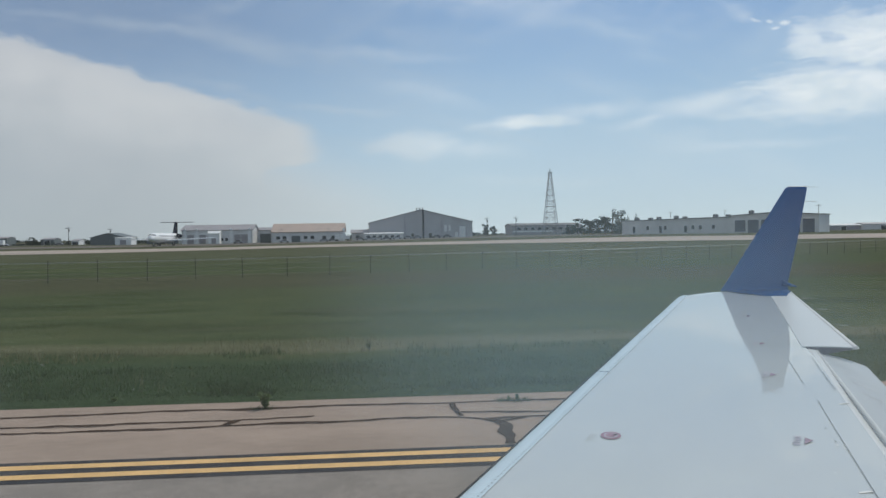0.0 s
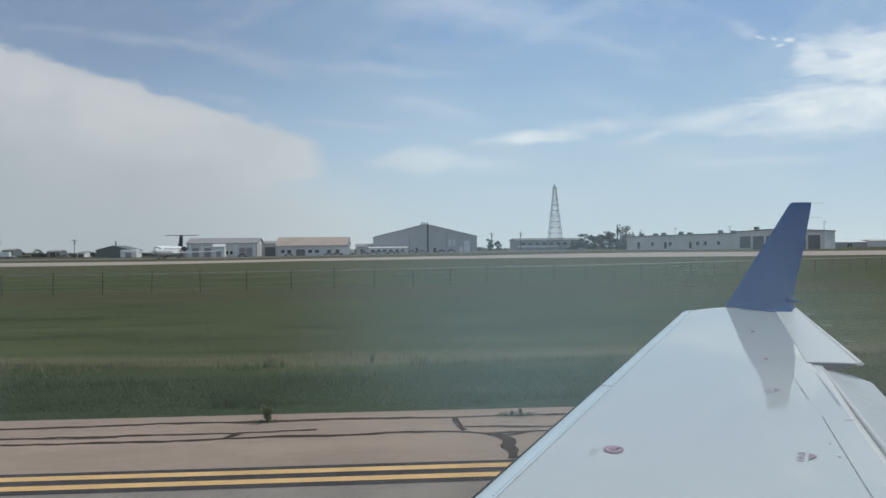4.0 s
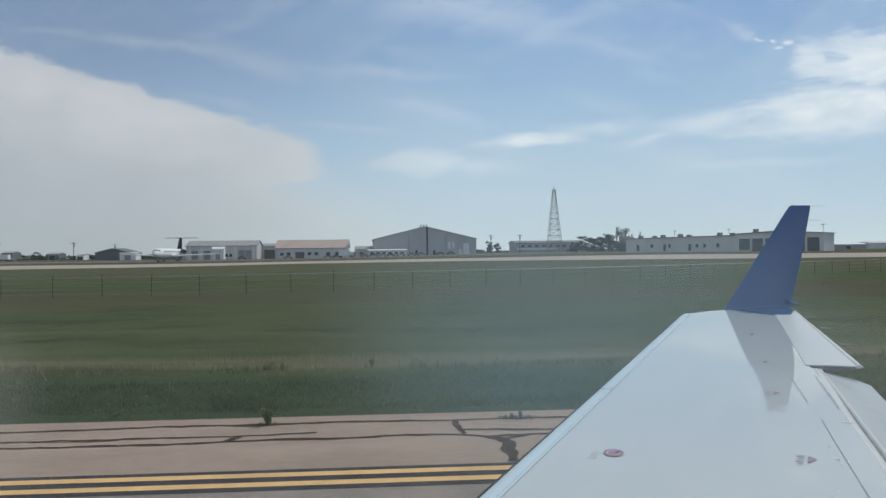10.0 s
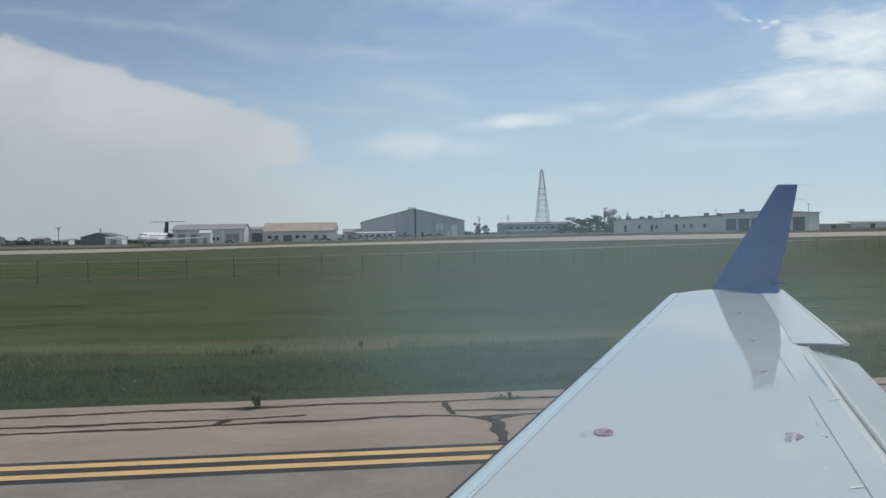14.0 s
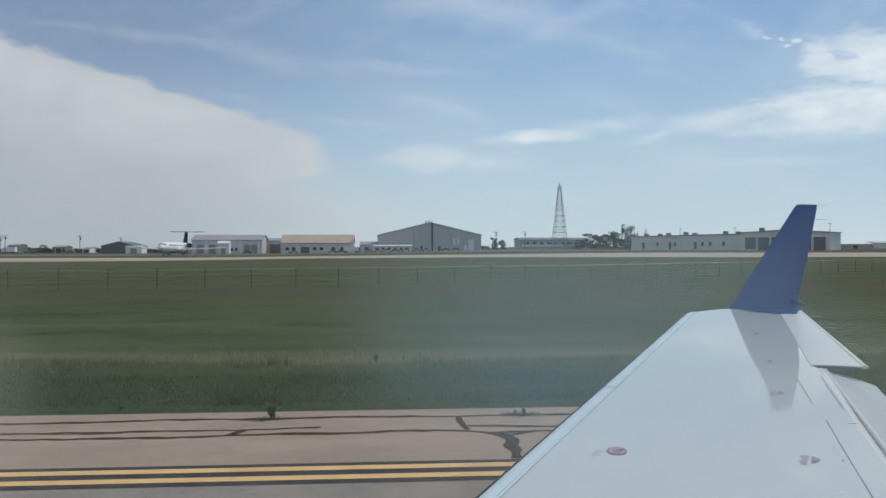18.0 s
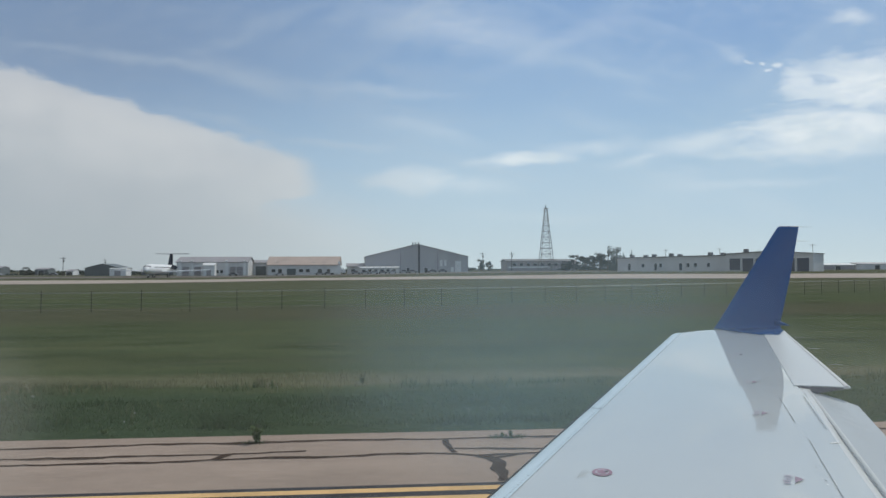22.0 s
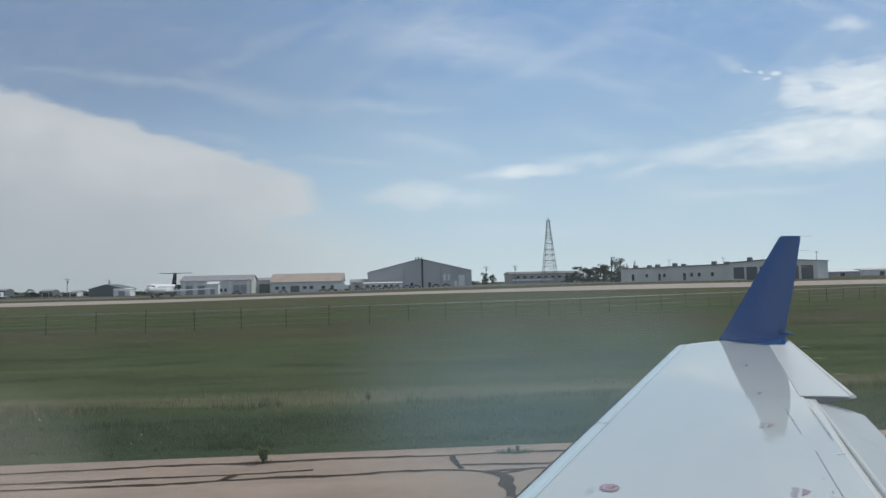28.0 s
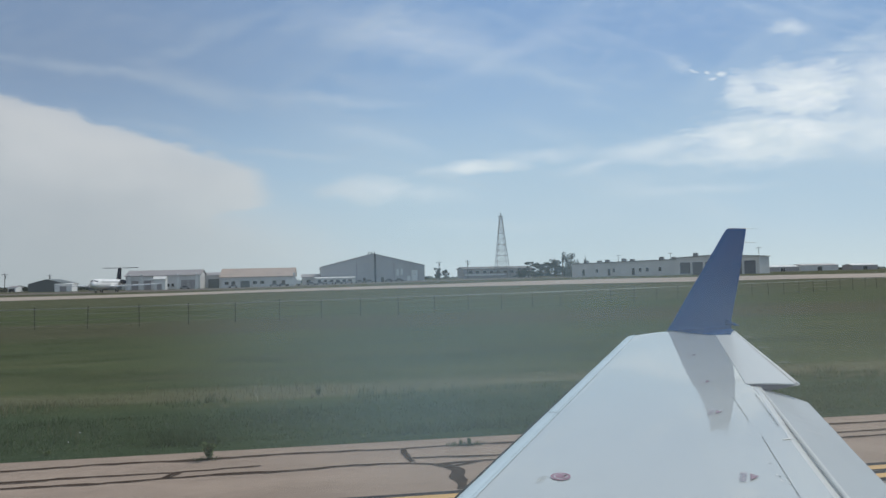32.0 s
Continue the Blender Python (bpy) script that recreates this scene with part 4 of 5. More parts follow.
mark = part("marking", disc_on_wing(1.121, 3.588, 0.057, 0.004), REDP, wing, "round red filler cap marking")
part("ring", disc_on_wing(1.121, 3.588, 0.040, 0.005), REDFADE, mark, "faded red ring")
part("cap", disc_on_wing(1.121, 3.588, 0.030, 0.006), REDP, mark)
part("latch", wing_strip([(1.135, 3.585), (1.158, 3.60)], 0.012, 0.007, 1), GAPDARK, mark)
for k in range(3):
    part("text_bar", wing_strip([(0.967 + 0.015 * k, 3.51), (1.022 + 0.015 * k, 3.62)], 0.003, 0.003, 1), GREYMARK, wing, "tiny grey line of unreadable text")
for (x, y, s) in ((2.165, 3.515, 0.88), (2.69, 4.80, 0.85), (3.15, 5.79, 0.85), (3.78, 7.22, 0.85)):
    t3 = [(x - 0.022 * s - 0.034 * s, y - 0.056 * s), (x - 0.022 * s + 0.034 * s, y + 0.056 * s), (x + 0.040 * s, y + 0.006)]
    m3 = part("marking", poly([on_wing(a, b, 0.006) for a, b in t3]), REDMID, wing, "small red triangle marking")
    for k, off in enumerate((-0.058, -0.018, 0.022, 0.062)):
        part("text_bar", wing_strip([(x - 0.085 * s - 0.010 * (k % 2) + 0.6 * off, y + off * s), (x - 0.045 * s + 0.6 * off, y + off * s)], 0.018, 0.006, 1), REDFADE, m3)
for k, (x, y) in enumerate(((2.40, 3.73), (2.32, 3.52), (2.32, 3.55), (2.29, 3.46), (2.34, 3.46), (2.24, 3.95), (2.31, 3.42), (2.18, 4.05), (2.36, 3.50), (2.04, 3.10))):
    part("fastener", disc_on_wing(x, y, 0.006, 0.004), GAPDARK if k < 2 else WHITEP, wing)
for (x, y) in ((2.811, 4.18), (2.045, 2.89)):
    hb = add_box(bmesh.new(), -0.036, 0.036, -0.008, 0.008, 0.0, 0.004, 0.001)
    bmesh.ops.transform(hb, matrix=Matrix.Translation(on_wing(x, y, 0.0)) @ pose(0, 0, 0, 0, 0, 8), verts=hb.verts)
    part("hinge_cover", hb, WHITEP, wing)

# body of the jet: a tube with the open window place beside the camera
def fuselage():
    bm = bmesh.new()
    xs_ = spaced([(-9.5, -0.55, 10), (-0.55, 0.75, 4), (0.75, 13.0, 10)])
    n = 48
    rings = []
    for x in xs_:
        r = 1.345
        if x < -6.5:
            r *= max(0.12, math.sqrt(max(0, 1 - ((-6.5 - x) / 3.05) ** 2)))
        if x > 7:
            r *= max(0.15, 1 - 0.8 * ((x - 7) / 6) ** 1.4)
        rings.append([bm.verts.new((x, -1.10 + r * math.cos(2 * math.pi * i / n), 2.45 + r * math.sin(2 * math.pi * i / n))) for i in range(n)])
    for k, (a, b) in enumerate(zip(rings, rings[1:])):
        for i in range(n):
            mid = (xs_[k] + xs_[k + 1]) / 2
            if -0.55 < mid < 0.75 and (i < 3 or i >= n - 3):
                continue
            bm.faces.new((a[i], a[(i + 1) % n], b[(i + 1) % n], b[i]))
    bm.faces.new(rings[0])
    bm.faces.new(rings[-1])
    return bm


body = part("fuselage", fuselage(), PLANEWHITE, jet, "white rounded fuselage", smooth=True)
for (x, y) in ((-7.2, -1.1), (4.6, -2.9), (4.6, 0.7)):
    part("landing_gear_leg", rod((x, y, 0.3), (x, y, 1.35), 0.07), STEEL, jet)
    part("wheel", lathe([(y - 0.12, 0.22, 0.34), (y - 0.1, 0.33, 0.34), (y + 0.1, 0.33, 0.34), (y + 0.12, 0.22, 0.34)], 18), RUBBER, jet).location.x = x

pane = part("window_pane", poly([(-0.54, 0.215, 1.97), (0.74, 0.215, 1.97), (0.74, 0.215, 2.93), (-0.54, 0.215, 2.93)]), PANE, jet, "slightly hazy scratched acrylic cabin window")
pane.visible_shadow = False


# ================= buildings across the field =================
def gable_building(name, m, w, d, eave, peak, wall, roof, label, category, over=0.5, along_x=True, group=""):
    """Walls with gables and a thick pitched roof. Ridge along local x or y; the front is at local y = 0."""
    ob = thing(name, m, label, category, group)
    bm = bmesh.new()
    if along_x:
        sec = [(0, -0.5), (0, eave), (d / 2, peak), (d, eave), (d, -0.5)]
        add_poly(bm, [(-w / 2, y, z) for y, z in sec], (w, 0, 0))
    else:
        sec = [(-w / 2, -0.5), (-w / 2, eave), (0, peak), (w / 2, eave), (w / 2, -0.5)]
        add_poly(bm, [(x, 0, z) for x, z in sec], (0, d, 0))
    part("wall", bm, wall, ob)
    t = 0.25
    k = (peak - eave) / ((d if along_x else w) / 2)
    for sgn in (-1, 1):
        if along_x:
            y0, y1 = (-over, d / 2) if sgn < 0 else (d + over, d / 2)
            pts = [(-w / 2 - over, y0, eave - k * over + 0.05), (-w / 2 - over, y1, peak + 0.05), (-w / 2 - over, y1, peak + 0.05 + t), (-w / 2 - over, y0, eave - k * over + 0.05 + t)]
            part("roof", poly(pts, (w + 2 * over, 0, 0)), roof, ob)
        else:
            x0, x1 = sgn * (w / 2 + over), 0
            pts = [(x0, -over, eave - k * over + 0.05), (x1, -over, peak + 0.05), (x1, -over, peak + 0.05 + t), (x0, -over, eave - k * over + 0.05 + t)]
            part("roof", poly(pts, (0, d + 2 * over, 0)), roof, ob)
    return ob


def opening(ob, name, x0, x1, z0, z1, mat, label="", y=0.0, frame_mat=None, rails=0):
    """A door or window leaf set in a raised frame on the front wall, with rails across it."""
    p = part(name, box(x0, x1, y - 0.10, y + 0.05, z0, z1), mat, ob, label)
    f = bmesh.new()
    b = 0.14
    for a in ((x0 - b, x0, z0, z1 + b), (x1, x1 + b, z0, z1 + b), (x0, x1, z1, z1 + b)):
        add_box(f, a[0], a[1], y - 0.2, y + 0.05, a[2], a[3])
    part("frame", f, frame_mat or WHITEP, p)
    for i in range(rails):
        z = z0 + (z1 - z0) * (i + 1) / (rails + 1)
        part("rail", box(x0, x1, y - 0.14, y - 0.10, z - 0.04, z + 0.04), GALV, p)
    return p


def vent(ob, x, y, z, r=0.5, h=1.2):
    bm = rod((x, y, z - 0.8), (x, y, z + h), r * 0.55, n=8)
    add_rod(bm, (x, y, z + h), (x, y, z + h + 0.35), r, r * 0.4, 8)
    return part("roof_vent", bm, GALV, ob)


# great gabled hangar
hz = rise(16, 345)
hangar = gable_building("hangar", pose(15.5, 340, hz, 0, 0, 2), 49.5, 62, 7.6, 13.6, HANGAR, HANGARROOF, "large grey sheet-metal hangar with a low gable", "hangar", over=0.4, along_x=False)
part("drainpipe", box(0.5, 1.3, -0.35, -0.01, 0, 13.4), GAPDARK, hangar, "dark vertical channel")
part("door_joint", box(-8.0, -7.8, -0.12, 0, 0, 9.5), GALV, hangar)
part("door_joint", box(9.8, 10.0, -0.12, 0, 0, 9.5), GALV, hangar)
for (x, z0, z1, w) in ((11.6, 3.0, 6.0, 0.9), (13.6, 3.2, 6.0, 0.7), (19.8, 0.0, 5.4, 2.6), (17.0, 0.0, 2.6, 1.2)):
    opening(hangar, "panel", x - w / 2, x + w / 2, z0, z1, WHITEP, "pale wall panel")
opening(hangar, "door", 3.5, 5.1, 0, 2.4, DARKGLASS, "small dark door")
opening(hangar, "door", -5.0, -3.6, 0, 2.4, DARKGLASS, "small dark door")
for x in (-1.9, -0.6, 1.0):
    vent(hangar, x, 3.0, 13.5, 0.45, 0.9)
annex = gable_building("annex", pose(-2.5, 331, rise(-2, 331), 0, 0, 2), 18, 6, 2.6, 3.0, SHEDWHITE, WHITEP, "low pale annex with white roof edge before the hangar", "annex", over=0.3)
for k in range(6):
    opening(annex, "window", -8 + k * 2.8, -6.4 + k * 2.8, 0.9, 2.0, DARKGLASS)

# two long sheds
sa = gable_building("storage_shed", pose(-79.3, 335, rise(-79, 335), 0, 0, 1), 32, 16, 6.2, 8.6, SHEDWHITE, SHEDROOF, "long weathered white shed with a dull grey roof", "shed", group="long sheds")
for x in (-14.5, -9.2, 6.4, 14.6):
    part("pilaster", box(x - 0.5, x + 0.5, -0.35, 0.0, 0, 7.0), WHITEP, sa, "white pilaster")
for x in (-12, -6.6, 9.2, 12.3):
    opening(sa, "door", x - 1.5, x + 1.5, 0, 4.2, SHEDROOF, "grey sliding door", rails=2)
for x in (2.2, 4.2):
    opening(sa, "window", x - 0.6, x + 0.6, 1.2, 2.6, DARKGLASS)
porch = gable_building("porch", pose(-79.0, 327, rise(-79, 327), 0, 0, 1), 5.0, 4.0, 4.6, 5.6, WHITEP, WHITEP, "bright white projecting porch with a sloped hood", "porch", over=0.3)
part("hood", poly([(-7.5, 0.2, 4.3), (-2.5, 0.2, 5.6), (-2.5, 0.2, 4.3)], (0, 2.5, 0)), WHITEP, porch, "white slanting hood")
opening(porch, "door", -1.0, 1.0, 0, 2.6, SHEDROOF, "grey door")
sb = gable_building("storage_shed", pose(-38.3, 340, rise(-38, 340), 0, 0, 1), 33.5, 16, 4.8, 8.6, SHEDWHITE, PEACH, "long pale shed with a faded tan pitched roof", "shed", group="long sheds")
opening(sb, "door", -7.8, -3.6, 0, 3.0, DARKGREEN, "dark open bay", rails=1)
for x in (-14, -11, -1.2, 2.0, 7.6, 11.8):
    opening(sb, "window", x - 0.9, x + 0.9, 1.4, 2.8, DARKGLASS)
part("pilaster", box(16.2, 17.2, -0.4, 0.0, 0, 6.4), WHITEP, sb, "white pilaster")
for x in (-12.5, 4.5, 9.5):
    vent(sb, x, 2.0, 5.6, 0.5, 0.4)
sc = gable_building("lean_to_shed", pose(-60.0, 350, rise(-60, 350), 0, 0, 1), 9, 9, 6.0, 7.2, SHEDWHITE, SHEDROOF, "small grey shed between two longer sheds", "shed")
opening(sc, "door", -2.4, 2.6, 0, 4.4, DARKGREEN, "dark roller door", rails=3)
sd = gable_building("lean_to_shed", pose(-14.5, 352, rise(-14, 352), 0, 0, 1), 8, 9, 3.6, 5.0, SHEDWHITE, SHEDROOF, "small grey shed beside the tan-roofed shed", "shed")
opening(sd, "window", -2, 0, 1.0, 2.4, DARKGLASS)
# dark gabled shed
dg = gable_building("dark_shed", pose(-138.0, 360, 0, 0, 0, -4), 17, 14, 3.6, 5.7, DARKGREEN, DARKGREEN, "dark green-grey metal shed with a low gable", "shed", over=0.3, along_x=False)
wb = gable_building("white_shed", pose(-129.6, 357, 0, 0, 0, 2), 7.6, 8, 3.2, 3.6, WHITEP, WHITEP, "small white shed beside the dark shed", "shed", over=0.2)
opening(wb, "door", -1.5, 1.5, 0, 2.6, SHEDROOF, "grey door")
# low flat-roofed block behind the mast
lb = gable_building("low_office", pose(88, 392, rise(88, 392), 0, 0, 3), 40, 16, 5.2, 6.4, SHEDROOF, ROOFGREY, "low grey office block behind a mast", "office building", over=0.6)
part("band", box(-19, 4, -0.3, 0, 1.6, 2.4), WHITEP, lb, "pale band along the wall")
for k in range(9):
    opening(lb, "window", -17 + k * 4.0, -14.8 + k * 4.0, 2.9, 4.2, DARKGLASS)


# long pale building with the vehicle bays
def long_building():
    a, c = Vector((79.1, 236)), Vector((120.4, 190.5))
    yaw = math.degrees(math.atan2(c.y - a.y, c.x - a.x))
    L = (c - a).length
    ob = thing("fire_station", pose(a.x, a.y, 1.6, 0, 0, yaw), "long pale block building with dark vehicle bay doors", "fire station")
    s = 0.60 * L
    part("low_wall", poly([(0, 0, -1), (s, 0, -1), (s, 0, 4.8), (0, 0, 4.4)], (0, 9, 0)), MASONRY, ob, "low pale wing")
    part("low_roof", poly([(-0.3, -0.3, 4.42), (s, -0.3, 4.82), (s, -0.3, 5.1), (-0.3, -0.3, 4.7)], (0, 9.6, 0)), ROOFGREY, ob)
    hall = part("hall_wall", poly([(s, 0, -1), (L, 0, -1), (L, 0, 5.0), ((s + L) / 2, 0, 5.8), (s, 0, 5.2)], (0, 10, 0)), MASONRY, ob, "taller pale hall")
    for x0, z0, x1, z1 in ((s - 0.3, 5.2, (s + L) / 2, 5.82), ((s + L) / 2, 5.82, L + 0.3, 5.0)):
        part("hall_roof", poly([(x0, -0.3, z0), (x1, -0.3, z1), (x1, -0.3, z1 + 0.25), (x0, -0.3, z0 + 0.25)], (0, 10.6, 0)), ROOFGREY, ob)
    bay = (L - s - 1.6) / 6
    for k in range(6):
        x0 = s + 0.9 + k * bay
        opening(ob, "bay_door", x0 + 0.25, x0 + bay - 0.35, 0.0 if k else 0.4, 3.9, BAYDOOR, "dark sectional bay door", rails=4)
    for x in (4, 9, 13.5, 15.2, 22, 24.4, 26.8, 31):
        if x < s - 2:
            tall = x in (4, 13.5, 22)
            opening(ob, "door" if tall else "window", x, x + 1.0, 0.4 if tall else 1.4, 2.6, DARKGLASS, "dark door" if tall else "")
    for x, h in ((3, 0.6), (8, 0.5), (11, 0.7), (17, 0.9), (20, 0.6), (30, 1.0), (34, 0.8), (41, 1.0), (48, 0.9), (53, 1.2)):
        if x < L - 2:
            z = 4.7 if x < s else 5.5
            part("roof_unit", box(x, x + 1.3, 3, 4.2, z, z + h + 0.3, 0.05), GALV, ob)
    for x in (15, 33, L - 1.5):
        z = 4.7 if x < s else 5.3
        p = part("aerial", rod((x, 5, z), (x, 5, z + 2.6), 0.06), DARKPOLE, ob)
        part("crossarm", rod((x - 0.8, 5, z + 2.3), (x + 0.8, 5, z + 2.3), 0.05), DARKPOLE, p)
    return ob


long_building()


# ================= mast, poles, trees =================
def lattice_mast(x, y, z, h, w0, w1):
    ob = thing("lattice_mast", pose(x, y, z), "tall slender grey steel lattice mast", "mast")
    n = 11
    corners = lambda t: [Vector((sx * (w0 + (w1 - w0) * t) / 2, sy * (w0 + (w1 - w0) * t) / 2, h * t)) for sx, sy in ((-1, -1), (1, -1), (1, 1), (-1, 1))]
    a, b = corners(0), corners(1)
    for i in range(4):
        part("leg", rod(a[i], b[i], 0.12, 0.09, 5), MASTGREY, ob)
    for k in range(n):
        t0, t1 = k / n, (k + 1) / n
        c0, c1 = corners(t0), corners(t1)
        ring, br = bmesh.new(), bmesh.new()
        for i in range(4):
            j = (i + 1) % 4
            add_rod(ring, c1[i], c1[j], 0.09, n=4)
            add_rod(br, c0[i], c1[j], 0.06, n=4)
            add_rod(br, c0[j], c1[i], 0.06, n=4)
        part("crossbar_ring", ring, MASTGREY, ob)
        part("brace", br, MASTGREY, ob)
    part("platform", box(-1.2, 1.2, -1.2, 1.2, h, h + 0.2), GALV, ob)
    lamp = rod((0, 0, h), (0, 0, h + 2.0), 0.25, 0.15, 8)
    part("beacon", lamp, DARKPOLE, ob, "dark beacon on top")
    part("dish", box(-1.0, -0.6, -0.5, 0.5, h - 2.2, h - 1.0, 0.1), GALV, ob)
    return ob


lattice_mast(83.0, 360, 1.6, 32.0, 7.4, 1.2)


def pole_mesh_thing(h):
    ob = thing("utility_pole", pose(0, 0, -50), "dark timber utility pole with a crossarm", "utility pole", "utility poles")
    part("post", rod((0, 0, -0.5), (0, 0, h), 0.17, 0.11, 7), DARKPOLE, ob)
    part("crossarm", box(-1.3, 1.3, -0.07, 0.07, h - 0.9, h - 0.72), DARKPOLE, ob)
    part("transformer", rod((0.35, 0, h - 2.4), (0.35, 0, h - 1.4), 0.24, n=8), GALV, ob)
    for xx in (-1.15, 0.0, 1.15):
        part("insulator", rod((xx, 0, h - 0.72), (xx, 0, h - 0.45), 0.06), GALV, ob)
    return ob


pole = pole_mesh_thing(9.0)
first = True
for (x, y) in ((45.8, 330), (59.5, 330), (-147.8, 340), (-152, 400), (-176, 330), (-205, 380), (-232, 300), (-262, 310), (110, 400), (128, 420), (-290, 290), (-27, 380)):
    mm = pose(x, y, rise(x, y), 0, 0, 12)
    if first:
        pole.matrix_basis = mm
        first = False
    else:
        copy_thing(pole, mm)


def crown(rows, n, size, seed, mat):
    """Leaves scattered through several uneven lobes (centre, radii)."""
    rnd = random.Random(seed)
    verts, faces = [], []
    tot = sum(r[1][0] * r[1][1] * r[1][2] for r in rows)
    for c, r in rows:
        for _ in range(int(n * r[0] * r[1] * r[2] / tot)):
            d = Vector((rnd.gauss(0, 1), rnd.gauss(0, 1), rnd.gauss(0, 1))).normalized() * rnd.uniform(0.35, 1.05) ** 0.6
            p = Vector((c[0] + d.x * r[0], c[1] + d.y * r[1], c[2] + d.z * r[2]))
            a = Vector((rnd.gauss(0, 1), rnd.gauss(0, 1), rnd.gauss(0, 1))).normalized() * size * rnd.uniform(0.6, 1.4)
            b = a.cross(Vector((rnd.gauss(0, 1), rnd.gauss(0, 1), rnd.gauss(0, 1)))).normalized() * a.length * 0.7
            k = len(verts)
            verts += [p - a, p + b * 0.6, p + a, p - b * 0.6]
            faces.append((k, k + 1, k + 2, k + 3))
    return pydata("crown", verts, faces, mat)


def tree(x, y, h, w, seed, conical=False):
    rnd = random.Random(seed)
    z = rise(x, y)
    ob = thing("tree", pose(x, y, z), "dark conical evergreen beside the buildings" if conical else "dark wind-bent tree with an uneven crown", "tree", "trees by the long building")
    part("trunk", rod((0, 0, -0.3), (0.15 * w, 0, h * 0.75), 0.035 * h, 0.012 * h, 7), BARK, ob)
    lobes = []
    if conical:
        for k in range(6):
            t = k / 5
            lobes.append(((rnd.uniform(-.2, .2), rnd.uniform(-.2, .2), h * (0.14 + 0.80 * t)), (w * 0.5 * (1.05 - 0.9 * t) + 0.15, w * 0.5 * (1.05 - 0.9 * t) + 0.15, h * 0.12)))
    else:
        for k in range(18):
            t = rnd.uniform(0.16, 0.95)
            lobes.append(((rnd.gauss(0.05, .26) * w * (1.2 - 0.5 * t), rnd.gauss(0, .2) * w, h * t), (w * rnd.uniform(.15, .30), w * rnd.uniform(.15, .30), h * rnd.uniform(.07, .14))))
        for c, r in lobes[:5]:
            part("limb", rod((0.05 * w, 0, h * 0.3), c, 0.012 * h, 0.004 * h, 5), BARK, ob)
    part("crown", crown(lobes, 2100, 0.21, seed, LEAF), LEAF, ob)
    return ob


for i, (x, y, h, w, con) in enumerate(((76.5, 284, 5.8, 4.0, False), (73.5, 286, 3.6, 4.4, False), (78.6, 282, 5.0, 3.6, False), (84.9, 283, 5.6, 4.0, False), (88.0, 284, 6.4, 4.0, False), (80.5, 280, 5.6, 4.2, False), (83.5, 286, 5.2, 4.0, False), (86.6, 280, 7.2, 4.4, False), (89.3, 279, 9.4, 3.2, False), (92.4, 282, 7.2, 4.2, True), (98.4, 296, 8.8, 4.0, False),
                                       (103, 300, 6.8, 3.2, True), (44, 326, 5.0, 3.4, False), (48.5, 330, 4.4, 3.0, False), (-203, 420, 4.2, 6.0, False), (112, 330, 7.5, 4.0, True), (118, 332, 8.5, 4.2, True))):
    tree(x, y, h * 1.12, w, 11 + i, con)


def tree_belt(name, x0, x1, y, h, n, seed, label):
    """A far belt of scrub and trees."""
    rnd = random.Random(seed)
    lobes = []
    for _ in range(n):
        x = rnd.uniform(x0, x1)
        hh = h * rnd.uniform(0.35, 1.0) * (0.6 + 0.5 * noise.noise((x * 0.02, seed, 0)))
        lobes.append(((x, y + rnd.uniform(-15, 15), rise(x, y) + hh * 0.45), (h * rnd.uniform(0.6, 1.6), h * 0.5, hh * 0.55)))
    return tagged(part(name, crown(lobes, n * 26, h * 0.28, seed, LEAF), LEAF), label, "tree belt", kind="stuff")


tree_belt("far_trees", -330, -140, 440, 4.0, 70, 3, "far dark belt of scrub and trees behind the sheds")
tree_belt("far_trees", -140, 60, 470, 4.5, 60, 4, "far dark belt of scrub and trees behind the sheds")
tree_belt("far_trees", 150, 900, 640, 4.5, 150, 5, "far low belt of trees beyond the runway")
tree_belt("far_trees", -1500, 2200, 1500, 9.0, 320, 6, "hazy belt of trees along the horizon")


# far low sheds at the open end of the field
for (x, y, w, h, mat) in ((268, 400, 22, 2.6, SHEDROOF), (300, 410, 26, 3.2, SHEDWHITE), (340, 420, 18, 2.8, SHEDROOF), (250, 470, 14, 3.0, SHEDWHITE), (-199, 430, 7, 3.2, DARKGREEN), (-179, 420, 4, 2.2, WHITEP), (-222, 425, 6, 4.2, DARKGREEN), (-118, 380, 16, 2.6, DARKGREEN)):
    o = gable_building("far_shed", pose(x, y, rise(x, y)), w, 10, h, h + 0.9, mat, SHEDROOF if mat is not SHEDROOF else WHITEP, "low distant pale shed on the airfield's far side", "shed", over=0.2, group="far sheds")
    opening(o, "door", -1.6, 1.6, 0, h * 0.8, DARKGLASS, "dark door")


# ================= vehicles =================
def car(m):
    ob = thing("parked_car", m, "small parked car in front of the hangars", "car", "parked cars")
    sec = [(-2.2, 0.35), (-2.25, 0.75), (-1.3, 0.9), (-0.6, 1.42), (0.9, 1.45), (1.6, 0.95), (2.2, 0.85), (2.25, 0.4)]
    bm = poly([(x, -0.88, z) for x, z in sec], (0, 1.76, 0))
    bmesh.ops.bevel(bm, geom=list(bm.edges), offset=0.06, segments=1, affect="EDGES")
    part("body", bm, CARPAINT, ob)
    for s in (-1, 1):
        part("side_window", poly([(-1.15, 0.885 * s, 0.95), (-0.6, 0.885 * s, 1.36), (0.85, 0.885 * s, 1.38), (1.4, 0.885 * s, 0.98)], (0, 0.01 * s, 0)), DARKGLASS, ob)
        for x in (-1.4, 1.4):
            w = part("wheel", lathe([(0.74 * s, 0.2, 0.32), (0.76 * s, 0.32, 0.32), (0.9 * s, 0.32, 0.32), (0.92 * s, 0.2, 0.32)], 12), RUBBER, ob)
            w.location.x = x
    return ob


